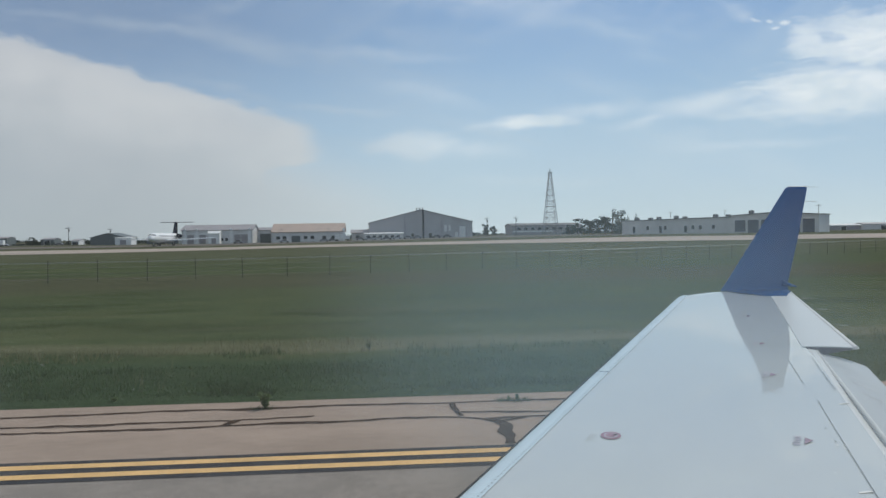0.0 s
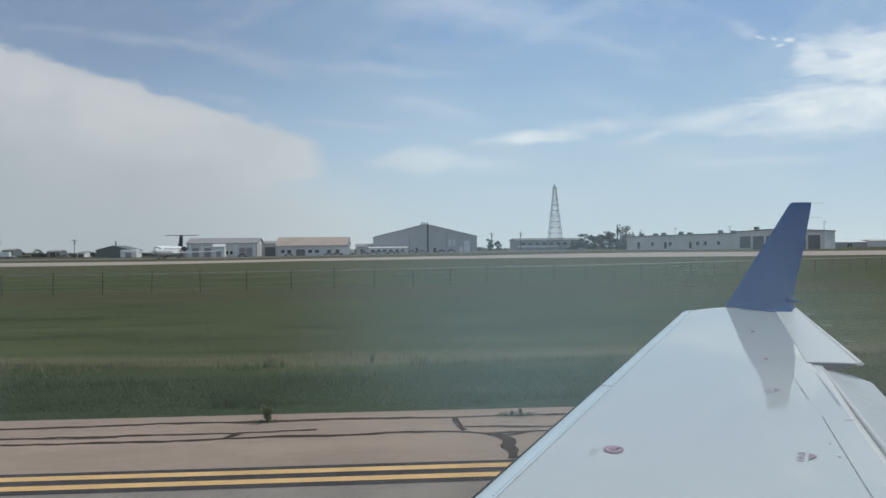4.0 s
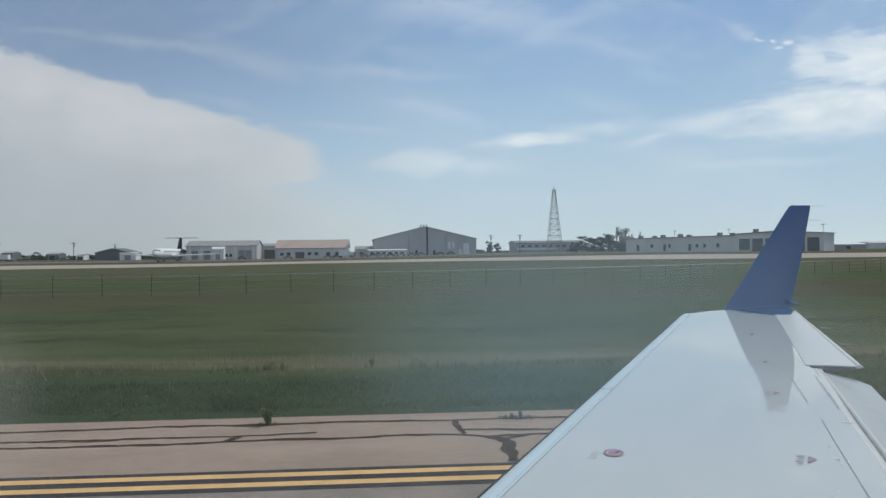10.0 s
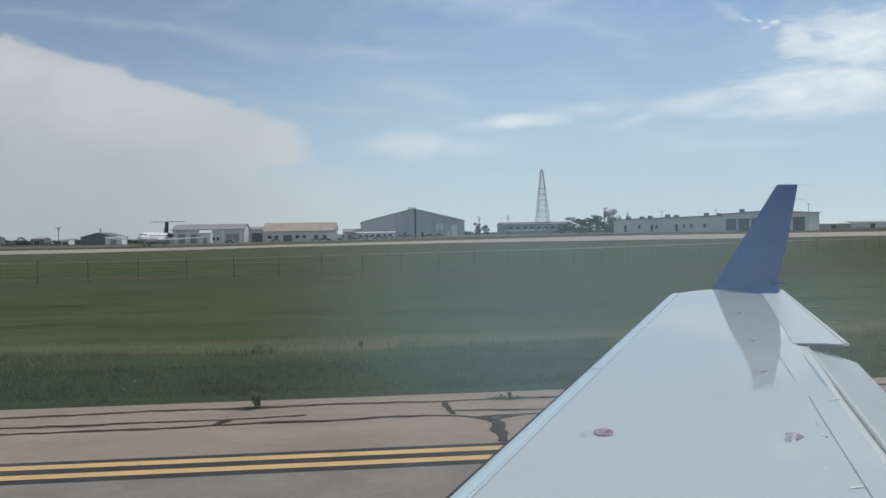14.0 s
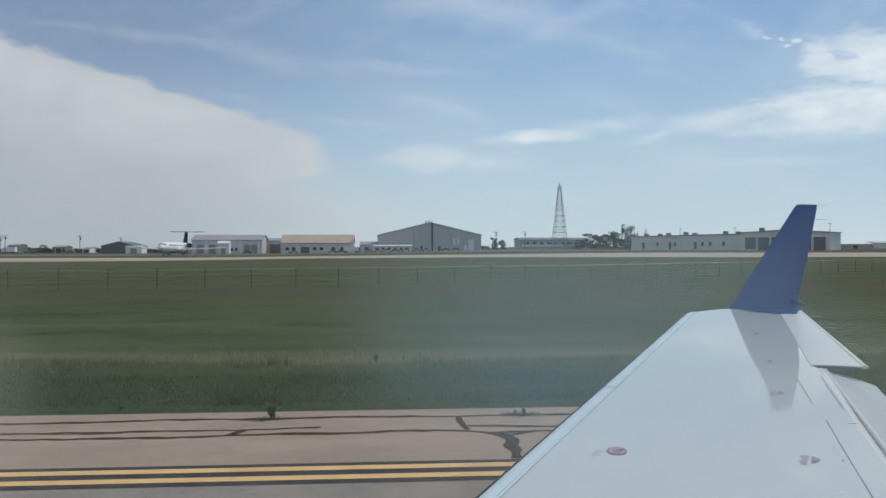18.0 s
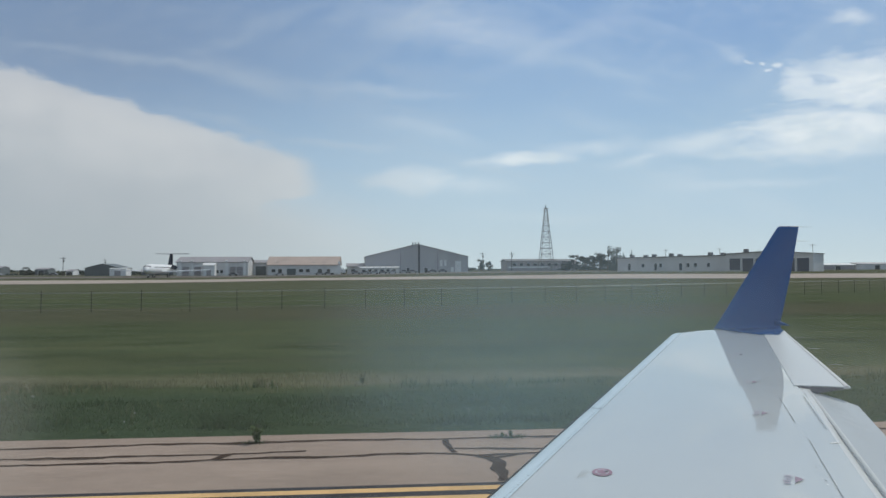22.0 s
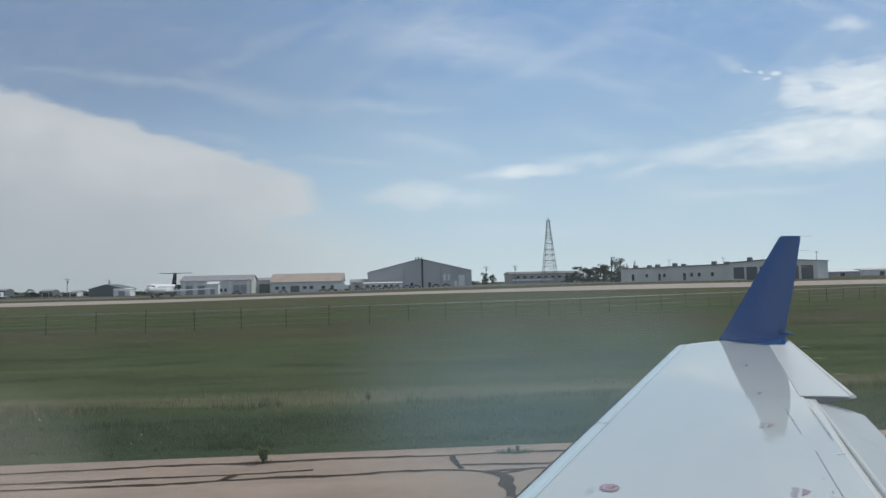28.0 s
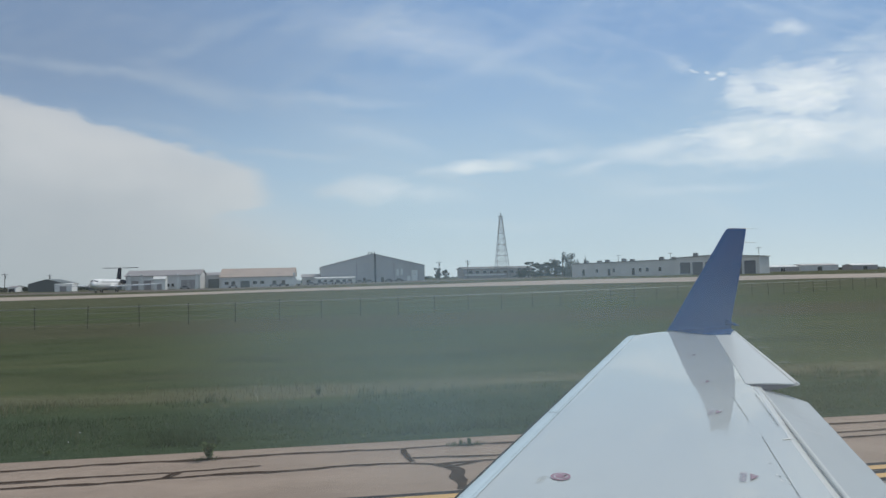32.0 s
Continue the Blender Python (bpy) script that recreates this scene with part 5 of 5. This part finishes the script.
first_car = car(pose(-9, 325, rise(-9, 325)))
for (x, y, a) in ((-5, 324.5, 4), (-1, 325, 180), (3.5, 324, 2), (-13, 325, 178), (8.5, 327, 0), (13, 328, 180), (22, 330, 3), (-30, 330, 5), (-26, 331, 182), (-48, 330, 0), (-68, 326, 0), (27, 331, 180), (-205, 395, 0), (-178, 398, 4)):
    copy_thing(first_car, pose(x, y, rise(x, y), 0, 0, a))


def box_truck(m):
    ob = thing("white_truck", m, "white box truck parked at the sheds", "truck")
    part("cargo_box", box(-3, 2.2, -1.2, 1.2, 0.9, 3.3, 0.05), WHITEP, ob)
    part("cab", box(2.3, 4.0, -1.1, 1.1, 0.6, 2.4, 0.25), WHITEP, ob)
    part("windscreen", box(3.95, 4.02, -0.95, 0.95, 1.5, 2.2), DARKGLASS, ob)
    for x in (-1.8, 3.1):
        for y in (-1.0, 1.0):
            w = part("wheel", lathe([(y - 0.15, 0.25, 0.45), (y - 0.13, 0.45, 0.45), (y + 0.13, 0.45, 0.45), (y + 0.15, 0.25, 0.45)], 12), RUBBER, ob)
            w.location.x = x
    return ob


box_truck(pose(-22, 329, rise(-22, 329), 0, 0, 5))
box_truck(pose(-196, 372, rise(-196, 372), 0, 0, 178))


# ================= the other airliner =================
def airliner(m):
    ob = thing("airliner", m, "white twin-engined airliner with a dark T-tail taxiing on the apron", "airplane")
    rows = [(-21.6, 0.15, 2.55), (-21.2, 0.62, 2.6), (-20.2, 1.12, 2.75), (-18.5, 1.5, 2.88), (-16.5, 1.66, 2.95), (10, 1.67, 2.95), (14, 1.5, 3.1), (18, 1.0, 3.5), (21.5, 0.35, 3.9), (22.4, 0.1, 4.0)]
    body_ = part("fuselage", lathe(rows, 24), PLANEWHITE, ob, "white tube fuselage", smooth=True)
    for s in (-1, 1):
        part("cockpit_window", poly([(0.08 * s, -20.35, 3.72), (0.75 * s, -20.1, 3.6), (0.80 * s, -19.75, 3.95), (0.08 * s, -19.95, 4.10)], (0, -0.06, 0.03)), DARKGLASS, body_)
        part("cockpit_window", poly([(0.82 * s, -20.05, 3.58), (1.18 * s, -19.4, 3.5), (1.15 * s, -19.1, 3.85), (0.86 * s, -19.7, 3.93)], (0.05 * s, -0.04, 0.02)), DARKGLASS, body_)
        for k in range(26):
            y = -15.5 + k * 1.0
            part("cabin_window", box(1.60 * s - 0.05, 1.60 * s + 0.05, y - 0.12, y + 0.12, 3.35, 3.68), DARKGLASS, body_)
        w = part("wing", slab([[(1.2 * s, -3.5, 2.1), (16.4 * s, 4.2, 2.75)], [(1.2 * s, -0.5, 2.25), (16.4 * s, 4.9, 2.8)], [(1.2 * s, 3.4, 2.05), (16.4 * s, 5.6, 2.74)]], 0.30), PLANEWHITE, ob, "swept white wing")
        part("flap_fairing", rod((6.5 * s, 2.2, 2.05), (6.5 * s, 5.0, 1.9), 0.25, 0.05, 8), PLANEWHITE, w)
        en = part("engine", lathe([(8.6, 0.62, 3.6), (8.9, 0.78, 3.6), (11.5, 0.78, 3.6), (14.2, 0.5, 3.6)], 16), PLANEDARK, ob, "dark rear engine pod", smooth=True)
        en.location.x = 2.75 * s
        part("intake", lathe([(8.55, 0.5, 3.6), (8.7, 0.48, 3.6)], 16), DARKGLASS, en)
        part("pylon", box(min(1.2 * s, 2.2 * s), max(1.2 * s, 2.2 * s), 10, 13, 3.5, 3.75), PLANEWHITE, ob)
        part("tailplane", slab([[(0, 18.2, 8.85), (6.1 * s, 20.4, 8.95)], [(0, 21.6, 8.85), (6.1 * s, 22.2, 8.95)]], 0.22), PLANEDARK, ob, "dark horizontal tailplane")
        leg = part("main_gear_leg", rod((2.5 * s, 1.8, 0.5), (2.3 * s, 1.8, 2.2), 0.14), STEEL, ob)
        for o in (-0.35, 0.35):
            wh = part("wheel", lathe([(-0.15, 0.3, 0.5), (-0.12, 0.5, 0.5), (0.12, 0.5, 0.5), (0.15, 0.3, 0.5)], 14, "x"), RUBBER, leg)
            wh.location = (2.5 * s + o, 1.8, 0)
    part("fin", slab([[(0, 13.6, 4.4), (0, 17.6, 8.9)], [(0, 20.6, 4.2), (0, 21.4, 8.9)]], 0.02), PLANEDARK, ob, "dark tail fin")
    fin = bmesh.new()
    add_poly(fin, [(-0.18, 13.6, 4.3), (-0.18, 17.4, 8.85), (-0.18, 21.2, 8.85), (-0.18, 20.8, 4.2)], (0.36, 0, 0))
    part("fin_skin", fin, PLANEDARK, ob)
    ng = part("nose_gear_leg", rod((0, -17.2, 0.4), (0, -17.2, 1.5), 0.1), STEEL, ob)
    for o in (-0.22, 0.22):
        wh = part("wheel", lathe([(-0.1, 0.2, 0.36), (-0.08, 0.36, 0.36), (0.08, 0.36, 0.36), (0.1, 0.2, 0.36)], 12, "x"), RUBBER, ng)
        wh.location = (o, -17.2, 0)
    return ob


airliner(pose(-79.8, 260, 0.06, 0, 0, 5.0))


# ================= fence =================
def build_fence():
    line = [(-190, 38), (-60, 40), (-14, 42), (14, 51), (52, 70), (80, 84)]
    ob = thing("wire_fence", pose(0, 0, 0), "weathered wire fence with steel posts and pale top rail", "fence")
    rnd = random.Random(2)
    for (ax, ay), (bx, by) in zip(line, line[1:]):
        n = max(1, round(math.hypot(bx - ax, by - ay) / 2.75))
        ps = [(ax + (bx - ax) * i / n, ay + (by - ay) * i / n) for i in range(n + 1)]
        for x, y in ps[:-1]:
            z = rise(x, y)
            lean = rnd.gauss(0, 0.03)
            part("post", rod((x, y, z - 0.3), (x + lean, y, z + 1.30 + rnd.uniform(-0.10, 0.08)), 0.023, n=6), POSTGREY, ob)
        a, b = (ax, ay, rise(ax, ay) + 1.2), (bx, by, rise(bx, by) + 1.2)
        part("top_rail", rod(a, b, 0.017, n=5), PALEWIRE, ob, "pale top rail")
        for zz in (0.25, 0.55, 0.9):
            part("wire", rod((ax, ay, rise(ax, ay) + zz), (bx, by, rise(bx, by) + zz), 0.006, n=4), GALV, ob)
    return ob


build_fence()


# ================= turf =================
def blades(name, n, xr, yr, hr, width, lean, mat, label, seed, tuft=4, bias=None):
    """Tufts of narrow blades as one mesh."""
    rs = np.random.RandomState(seed)
    verts, faces = [], []
    for _ in range(n):
        x, y = rs.uniform(*xr), rs.uniform(*yr)
        if bias is not None and noise.noise((x * bias[0], y * bias[1], seed)) < bias[2]:
            continue
        z = rise(x, y) + 0.02
        if y < 11.15:
            z = -0.01
        hh = rs.uniform(*hr) * (0.75 + 0.5 * noise.noise((x * 0.7, y * 0.9, seed + 5)))
        for _b in range(tuft):
            a = rs.uniform(0, 6.283)
            ox, oy = rs.normal(0, 0.05, 2)
            wx, wy = math.cos(a) * width, math.sin(a) * width
            lx, ly = rs.normal(0, lean, 2) * hh
            k = len(verts)
            h2 = hh * rs.uniform(0.6, 1.15)
            verts += [(x + ox - wx, y + oy - wy, z - 0.03), (x + ox + wx, y + oy + wy, z - 0.03), (x + ox + wx * 0.7 + lx * 0.4, y + oy + wy * 0.7 + ly * 0.4, z + h2 * 0.55), (x + ox - wx * 0.7 + lx * 0.4, y + oy - wy * 0.7 + ly * 0.4, z + h2 * 0.55), (x + ox + lx, y + oy + ly, z + h2)]
            faces += [(k, k + 1, k + 2, k + 3), (k + 3, k + 2, k + 4)]
    return tagged(part(name, pydata(name, verts, faces, mat), None), label, "grass", kind="stuff")


blades("edge_grass", 7600, (-13, 24), (10.98, 13.6), (0.06, 0.19), 0.006, 0.5, BLADE, "lush uneven green grass along the shoulder", 1, 5)
blades("edge_grass", 1600, (-13, 24), (10.92, 11.35), (0.05, 0.14), 0.007, 0.45, BLADE, "short green grass creeping over the shoulder's rim", 2, 5)
blades("edge_grass", 1700, (-13, 24), (10.96, 11.5), (0.14, 0.30), 0.007, 0.42, BLADE, "taller uneven clumps of grass along the shoulder's rim", 3, 6, (0.55, 0.4, 0.02))
blades("edge_grass", 2600, (-14, 26), (12.4, 15.2), (0.12, 0.28), 0.006, 0.4, BLADE, "loose taller tufts behind the grass verge", 4, 5, (0.35, 0.7, 0.10))
blades("dry_grass", 260, (-13, 24), (11.4, 14.2), (0.28, 0.50), 0.0028, 0.22, BLADE_DRY, "single pale seed stalks standing over the verge", 7, 3, (0.3, 0.5, -0.05))
blades("dry_grass", 4200, (-15, 26), (14.2, 16.8), (0.08, 0.26), 0.0035, 0.35, BLADE_DRY, "pale dry grass stalks in a loose band", 5, 3, (0.22, 0.8, 0.05))
blades("dry_grass", 900, (-40, 60), (38, 46), (0.08, 0.22), 0.008, 0.3, BLADE_DRY, "pale rough grass along the fence", 6, 2, (0.1, 0.5, 0.12))


blades("edge_grass", 60, (1.55, 2.0), (10.22, 10.34), (0.03, 0.085), 0.006, 0.6, BLADE, "low grass rooted in a sealed crack", 21, 5)
blades("edge_grass", 26, (-2.0, -1.75), (10.22, 10.32), (0.03, 0.09), 0.006, 0.6, BLADE, "low grass round a weed in a crack", 22, 5)
blades("edge_grass", 420, (-13, 24), (10.78, 11.0), (0.03, 0.10), 0.006, 0.6, BLADE, "ragged turf fringe spilling on to the shoulder", 23, 5, (0.5, 0.5, 0.08))
blades("dry_grass", 1500, (96, 127), (12.6, 17.0), (0.15, 0.42), 0.005, 0.3, BLADE_DRY, "tall pale dry grass beside the guidance sign", 16, 4, (0.25, 0.6, 0.02))
blades("dry_grass", 1300, (-236, -196), (12.8, 15.0), (0.15, 0.40), 0.005, 0.3, BLADE_DRY, "tall pale dry grass behind the thistles", 17, 4, (0.2, 0.6, 0.05))


def flower_specks():
    """Small white blossoms on thin stalks, in loose drifts."""
    rs = np.random.RandomState(8)
    verts, faces = [], []
    for cx, cy, n in ((-3.6, 11.6, 5), (1.4, 11.8, 7), (2.4, 11.5, 3), (-6.3, 11.5, 4), (4.6, 12.0, 4), (-1.4, 12.4, 3), (0.2, 16.5, 3), (-5.0, 18.0, 3), (3.5, 20.0, 3), (7.0, 14.0, 8), (11.0, 13.0, 8), (-6.5, 13.2, 4), (-3.0, 14.4, 3), (-0.4, 19.0, 3), (-8.0, 22.0, 4), (2.0, 24.0, 3), (-2.5, 28.0, 3), (6.0, 30.0, 3)):
        for _ in range(n):
            x, y = cx + rs.normal(0, 0.45), cy + rs.normal(0, 0.22)
            h, r_ = rs.uniform(0.09, 0.20), rs.uniform(0.004, 0.010) * (1 + max(0, y - 12) * 0.05)
            k = len(verts)
            verts += [(x + r_ * math.cos(a), y + 0.5 * r_ * math.sin(a), h + 0.6 * r_ * math.sin(a)) for a in [i * 1.0472 for i in range(6)]]
            faces.append(tuple(range(k, k + 6)))
    return tagged(part("white_flowers", pydata("white_flowers", verts, faces, WHITEP), None), "small white wild flowers in the edge grass", "flowers", kind="stuff")


flower_specks()


def weed(x, y, h, seed, label="dark leafy weed with thistle heads in the grass", leaf=WEED, size=0.06):
    rnd = random.Random(seed)
    ob = thing("weed", pose(x, y, 0.02 if y > 11 else 0), label, "weed", "weeds along the shoulder")
    lobes = []
    for k in range(7):
        a = rnd.uniform(0, 6.28)
        tip = (math.cos(a) * h * rnd.uniform(.1, .4), math.sin(a) * h * rnd.uniform(.1, .4), h * rnd.uniform(.6, 1.0))
        part("stem", rod((0, 0, -0.02), tip, 0.012 * h, 0.006 * h, 5), WEED, ob)
        part("flower_head", rod(tip, (tip[0], tip[1], tip[2] + 0.05 * h), 0.03 * h, 0.015 * h, 6), BARK, ob)
        for t in (0.3, 0.55, 0.8):
            lobes.append(((tip[0] * t, tip[1] * t, tip[2] * t), (0.10 * h, 0.10 * h, 0.09 * h)))
    part("leaves", crown(lobes, 260, size * h, seed, leaf), leaf, ob)
    return ob


weed(-1.86, 10.27, 0.29, 1, "small green weed sprouting from a sealed crack", WEEDLIGHT, 0.13)
for i, (x, y, h) in enumerate(((34.6, 12.2, 0.75), (36.0, 12.4, 0.85), (37.4, 12.3, 0.6), (-122.5, 11.4, 1.0), (-199, 12.0, 0.9), (-201, 12.3, 0.7), (-203, 12.2, 0.6), (-195, 12.5, 0.6), (-0.5, 15.2, 0.22))):
    weed(x, y, h, 20 + i)
for i, (x, y, h) in enumerate(((1.82, 10.28, 0.10), (1.70, 10.30, 0.07), (-4.2, 10.9, 0.12), (0.3, 10.93, 0.1), (4.9, 10.9, 0.14))):
    weed(x, y, h, 60 + i, "low green tuft growing in the shoulder", WEEDLIGHT, 0.2)


# ================= things along the taxiway =================
def edge_light(m):
    ob = thing("edge_light", m, "blue taxiway edge light on an orange post and plate", "edge light", "taxiway edge lights")
    part("base_plate", rod((0, 0, 0), (0, 0, 0.03), 0.22, 0.20, 18), ORANGE, ob)
    part("post", rod((0, 0, 0.03), (0, 0, 0.58), 0.022, 0.02, 8), ORANGE, ob)
    part("lamp_collar", rod((0, 0, 0.56), (0, 0, 0.61), 0.045, 0.04, 10), SIGNBLACK, ob)
    part("lens", rod((0, 0, 0.61), (0, 0, 0.70), 0.04, 0.02, 10), BLUELENS, ob)
    return ob


light0 = edge_light(pose(14.6, 10.6, 0))
for x in (121, 110, 79, 46, -57, -89, -112, -127, -152, -166, -208, -222):
    copy_thing(light0, pose(x, 10.55, 0))


def apron_sign():
    ob = thing("apron_sign", pose(-163.0, 16.2, 0.05, 0, 0, -2), "yellow taxiway sign reading APRON with an arrow", "sign")
    part("panel", box(-1.35, 0.70, -0.06, 0.06, 0.25, 0.80, 0.01), SIGNYELLOW, ob, "yellow lettered panel")
    part("panel", box(0.72, 1.65, -0.06, 0.06, 0.25, 0.80, 0.01), SIGNYELLOW, ob, "yellow arrow panel")
    fr = bmesh.new()
    for a in ((-1.39, 1.69, 0.80, 0.84), (-1.39, 1.69, 0.21, 0.25), (-1.39, -1.35, 0.25, 0.80), (1.65, 1.69, 0.25, 0.80)):
        add_box(fr, a[0], a[1], -0.075, 0.075, a[2], a[3])
    part("frame", fr, SIGNBLACK, ob)
    for x in (-1.0, 0.2, 1.3):
        part("leg", rod((x, 0, -0.1), (x, 0, 0.22), 0.03), GALV, ob)
    cu = bpy.data.curves.new("lettering", "FONT")
    cu.body, cu.size, cu.extrude, cu.align_x = "APRON", 0.52, 0.003, "CENTER"
    t = new("lettering", cu)
    t.parent, t.matrix_basis = ob, pose(-0.33, -0.065, 0.335, 90, 0, 0)
    cu.materials.append(SIGNBLACK)
    part("arrow", add_poly(poly([(0.86, -0.066, 0.50), (1.25, -0.066, 0.50), (1.25, -0.066, 0.56), (0.86, -0.066, 0.56)]), [(1.14, -0.068, 0.40), (1.20, -0.068, 0.38), (1.36, -0.068, 0.53), (1.20, -0.068, 0.68), (1.14, -0.068, 0.66), (1.27, -0.068, 0.53)]), SIGNBLACK, ob)
    return ob


apron_sign()


def guidance_sign():
    ob = thing("guidance_sign", pose(119.5, 16.5, 0.02, 0, 0, 0), "faded tan taxiway guidance sign in a dark frame", "airfield sign")
    part("pad", box(-0.9, 1.3, -1.2, 4.2, -0.1, 0.10, 0.02), CONCRETE, ob, "pale concrete pad")
    for k in range(3):
        y0 = -0.6 + k * 1.36
        m = part("module", box(-0.13, 0.13, y0, y0 + 1.32, 0.30, 1.28, 0.012), CABGREEN, ob)
        part("top_rail", box(-0.16, 0.16, y0 - 0.015, y0 + 1.335, 1.28, 1.34, 0.008), GALV, m, "pale top rail")
        part("bottom_rail", box(-0.16, 0.16, y0 - 0.015, y0 + 1.335, 0.24, 0.30, 0.008), GALV, m)
        for sx in (-1, 1):
            part("face", box(min(0.131 * sx, 0.139 * sx), max(0.131 * sx, 0.139 * sx), y0 + 0.07, y0 + 1.25, 0.36, 1.22), SIGNTAN if k < 2 else BLUEGREY, m, "faded sign face")
            for a, b in ((0.22, 0.34), (0.44, 0.66), (0.78, 0.96)):
                part("text_bar", box(min(0.14 * sx, 0.145 * sx), max(0.14 * sx, 0.145 * sx), y0 + a, y0 + b, 0.52, 1.06), SIGNBLACK, m, "dark bar of unreadable characters")
        for y in (0.18, 1.10):
            part("leg", rod((0, y0 + y, 0.05), (0, y0 + y, 0.26), 0.045), GALV, m)
            part("leg_flange", rod((0, y0 + y, 0.10), (0, y0 + y, 0.13), 0.10, n=10), WHITEP, m)
    for sy, nm in ((-0.63, "end_plate"), (3.50, "end_plate")):
        e = part(nm, box(-0.17, 0.17, sy, sy + 0.03, 0.12, 1.36), SIGNBLACK, ob, "dark end plate")
        part("notice", box(-0.09, 0.10, sy - 0.008, sy, 0.92, 1.20), WHITEP, e, "pale notice plate")
        part("text_bar", box(-0.11, 0.12, sy - 0.008, sy, 0.78, 0.84), WHITEP, e, "pale bar of unreadable characters")
    part("beacon", rod((0.0, 3.2, 1.34), (0.0, 3.2, 1.54), 0.06), STEEL, ob)
    return ob


guidance_sign()


def hut():
    ob = gable_building("brick_hut", pose(-262, 205, 0, 0, 0, 4), 13, 7, 3.2, 3.6, BROWNWALL, WHITEP, "small brown block hut with a pale flat roof", "hut", over=0.5)
    opening(ob, "door", 4.2, 5.4, 0, 2.2, DARKGLASS, "dark door")
    return ob


hut()


def batch_plant():
    ob = thing("batch_plant", pose(-236, 305, 0), "rust-red concrete batching plant with a tall silo and conveyor", "batching plant")
    part("silo", rod((0, 0, 3), (0, 0, 12.5), 1.6, n=16), BRICKRED, ob, "tall rusty silo")
    for k in range(4):
        a = k * 1.571 + 0.785
        part("leg", rod((1.3 * math.cos(a), 1.3 * math.sin(a), -0.3), (1.3 * math.cos(a), 1.3 * math.sin(a), 3.2), 0.15), GALV, ob)
    part("silo_cap", rod((0, 0, 12.5), (0, 0, 13.6), 1.2, 0.6, 12), GALV, ob)
    part("conveyor", add_rod(bmesh.new(), (-16, 0, 1.0), (-3, 0, 6.5), 0.5, n=4), BRICKRED, ob, "slanting conveyor")
    part("hopper", box(-6.5, -3, -1.6, 1.6, 2.5, 5.5, 0.2), BRICKRED, ob)
    part("hopper_leg", box(-5.2, -4.4, -1.2, 1.2, -0.3, 2.5), GALV, ob)
    part("control_cabin", box(2.5, 6.5, -1.5, 1.5, 0, 3, 0.05), WHITEP, ob, "white cabin")
    return ob


batch_plant()
for i, (x, y, r, h) in enumerate(((-268, 300, 9, 3.6), (-284, 310, 14, 3.0), (-254, 318, 10, 2.6), (-206, 330, 12, 2.4))):
    bm = bmesh.new()
    bmesh.ops.create_cone(bm, cap_ends=True, segments=28, radius1=r, radius2=r * 0.15, depth=h, matrix=Matrix.Translation((0, 0, h / 2 - 0.05)))
    bmesh.ops.subdivide_edges(bm, edges=list(bm.edges), cuts=2)
    for w in bm.verts:
        if w.co.z > 0.1:
            w.co += Vector((noise.noise(w.co * 0.4 + Vector((i, 0, 0))), noise.noise(w.co * 0.4 + Vector((0, i, 3))), 0.5 * noise.noise(w.co * 0.5))) * 0.9
    o = tagged(part("spoil_heap", bm, SOIL, smooth=True), "grey-brown heap of gravel beside the batching plant", "gravel heap", "gravel heaps")
    o.location = (x, y, 0)
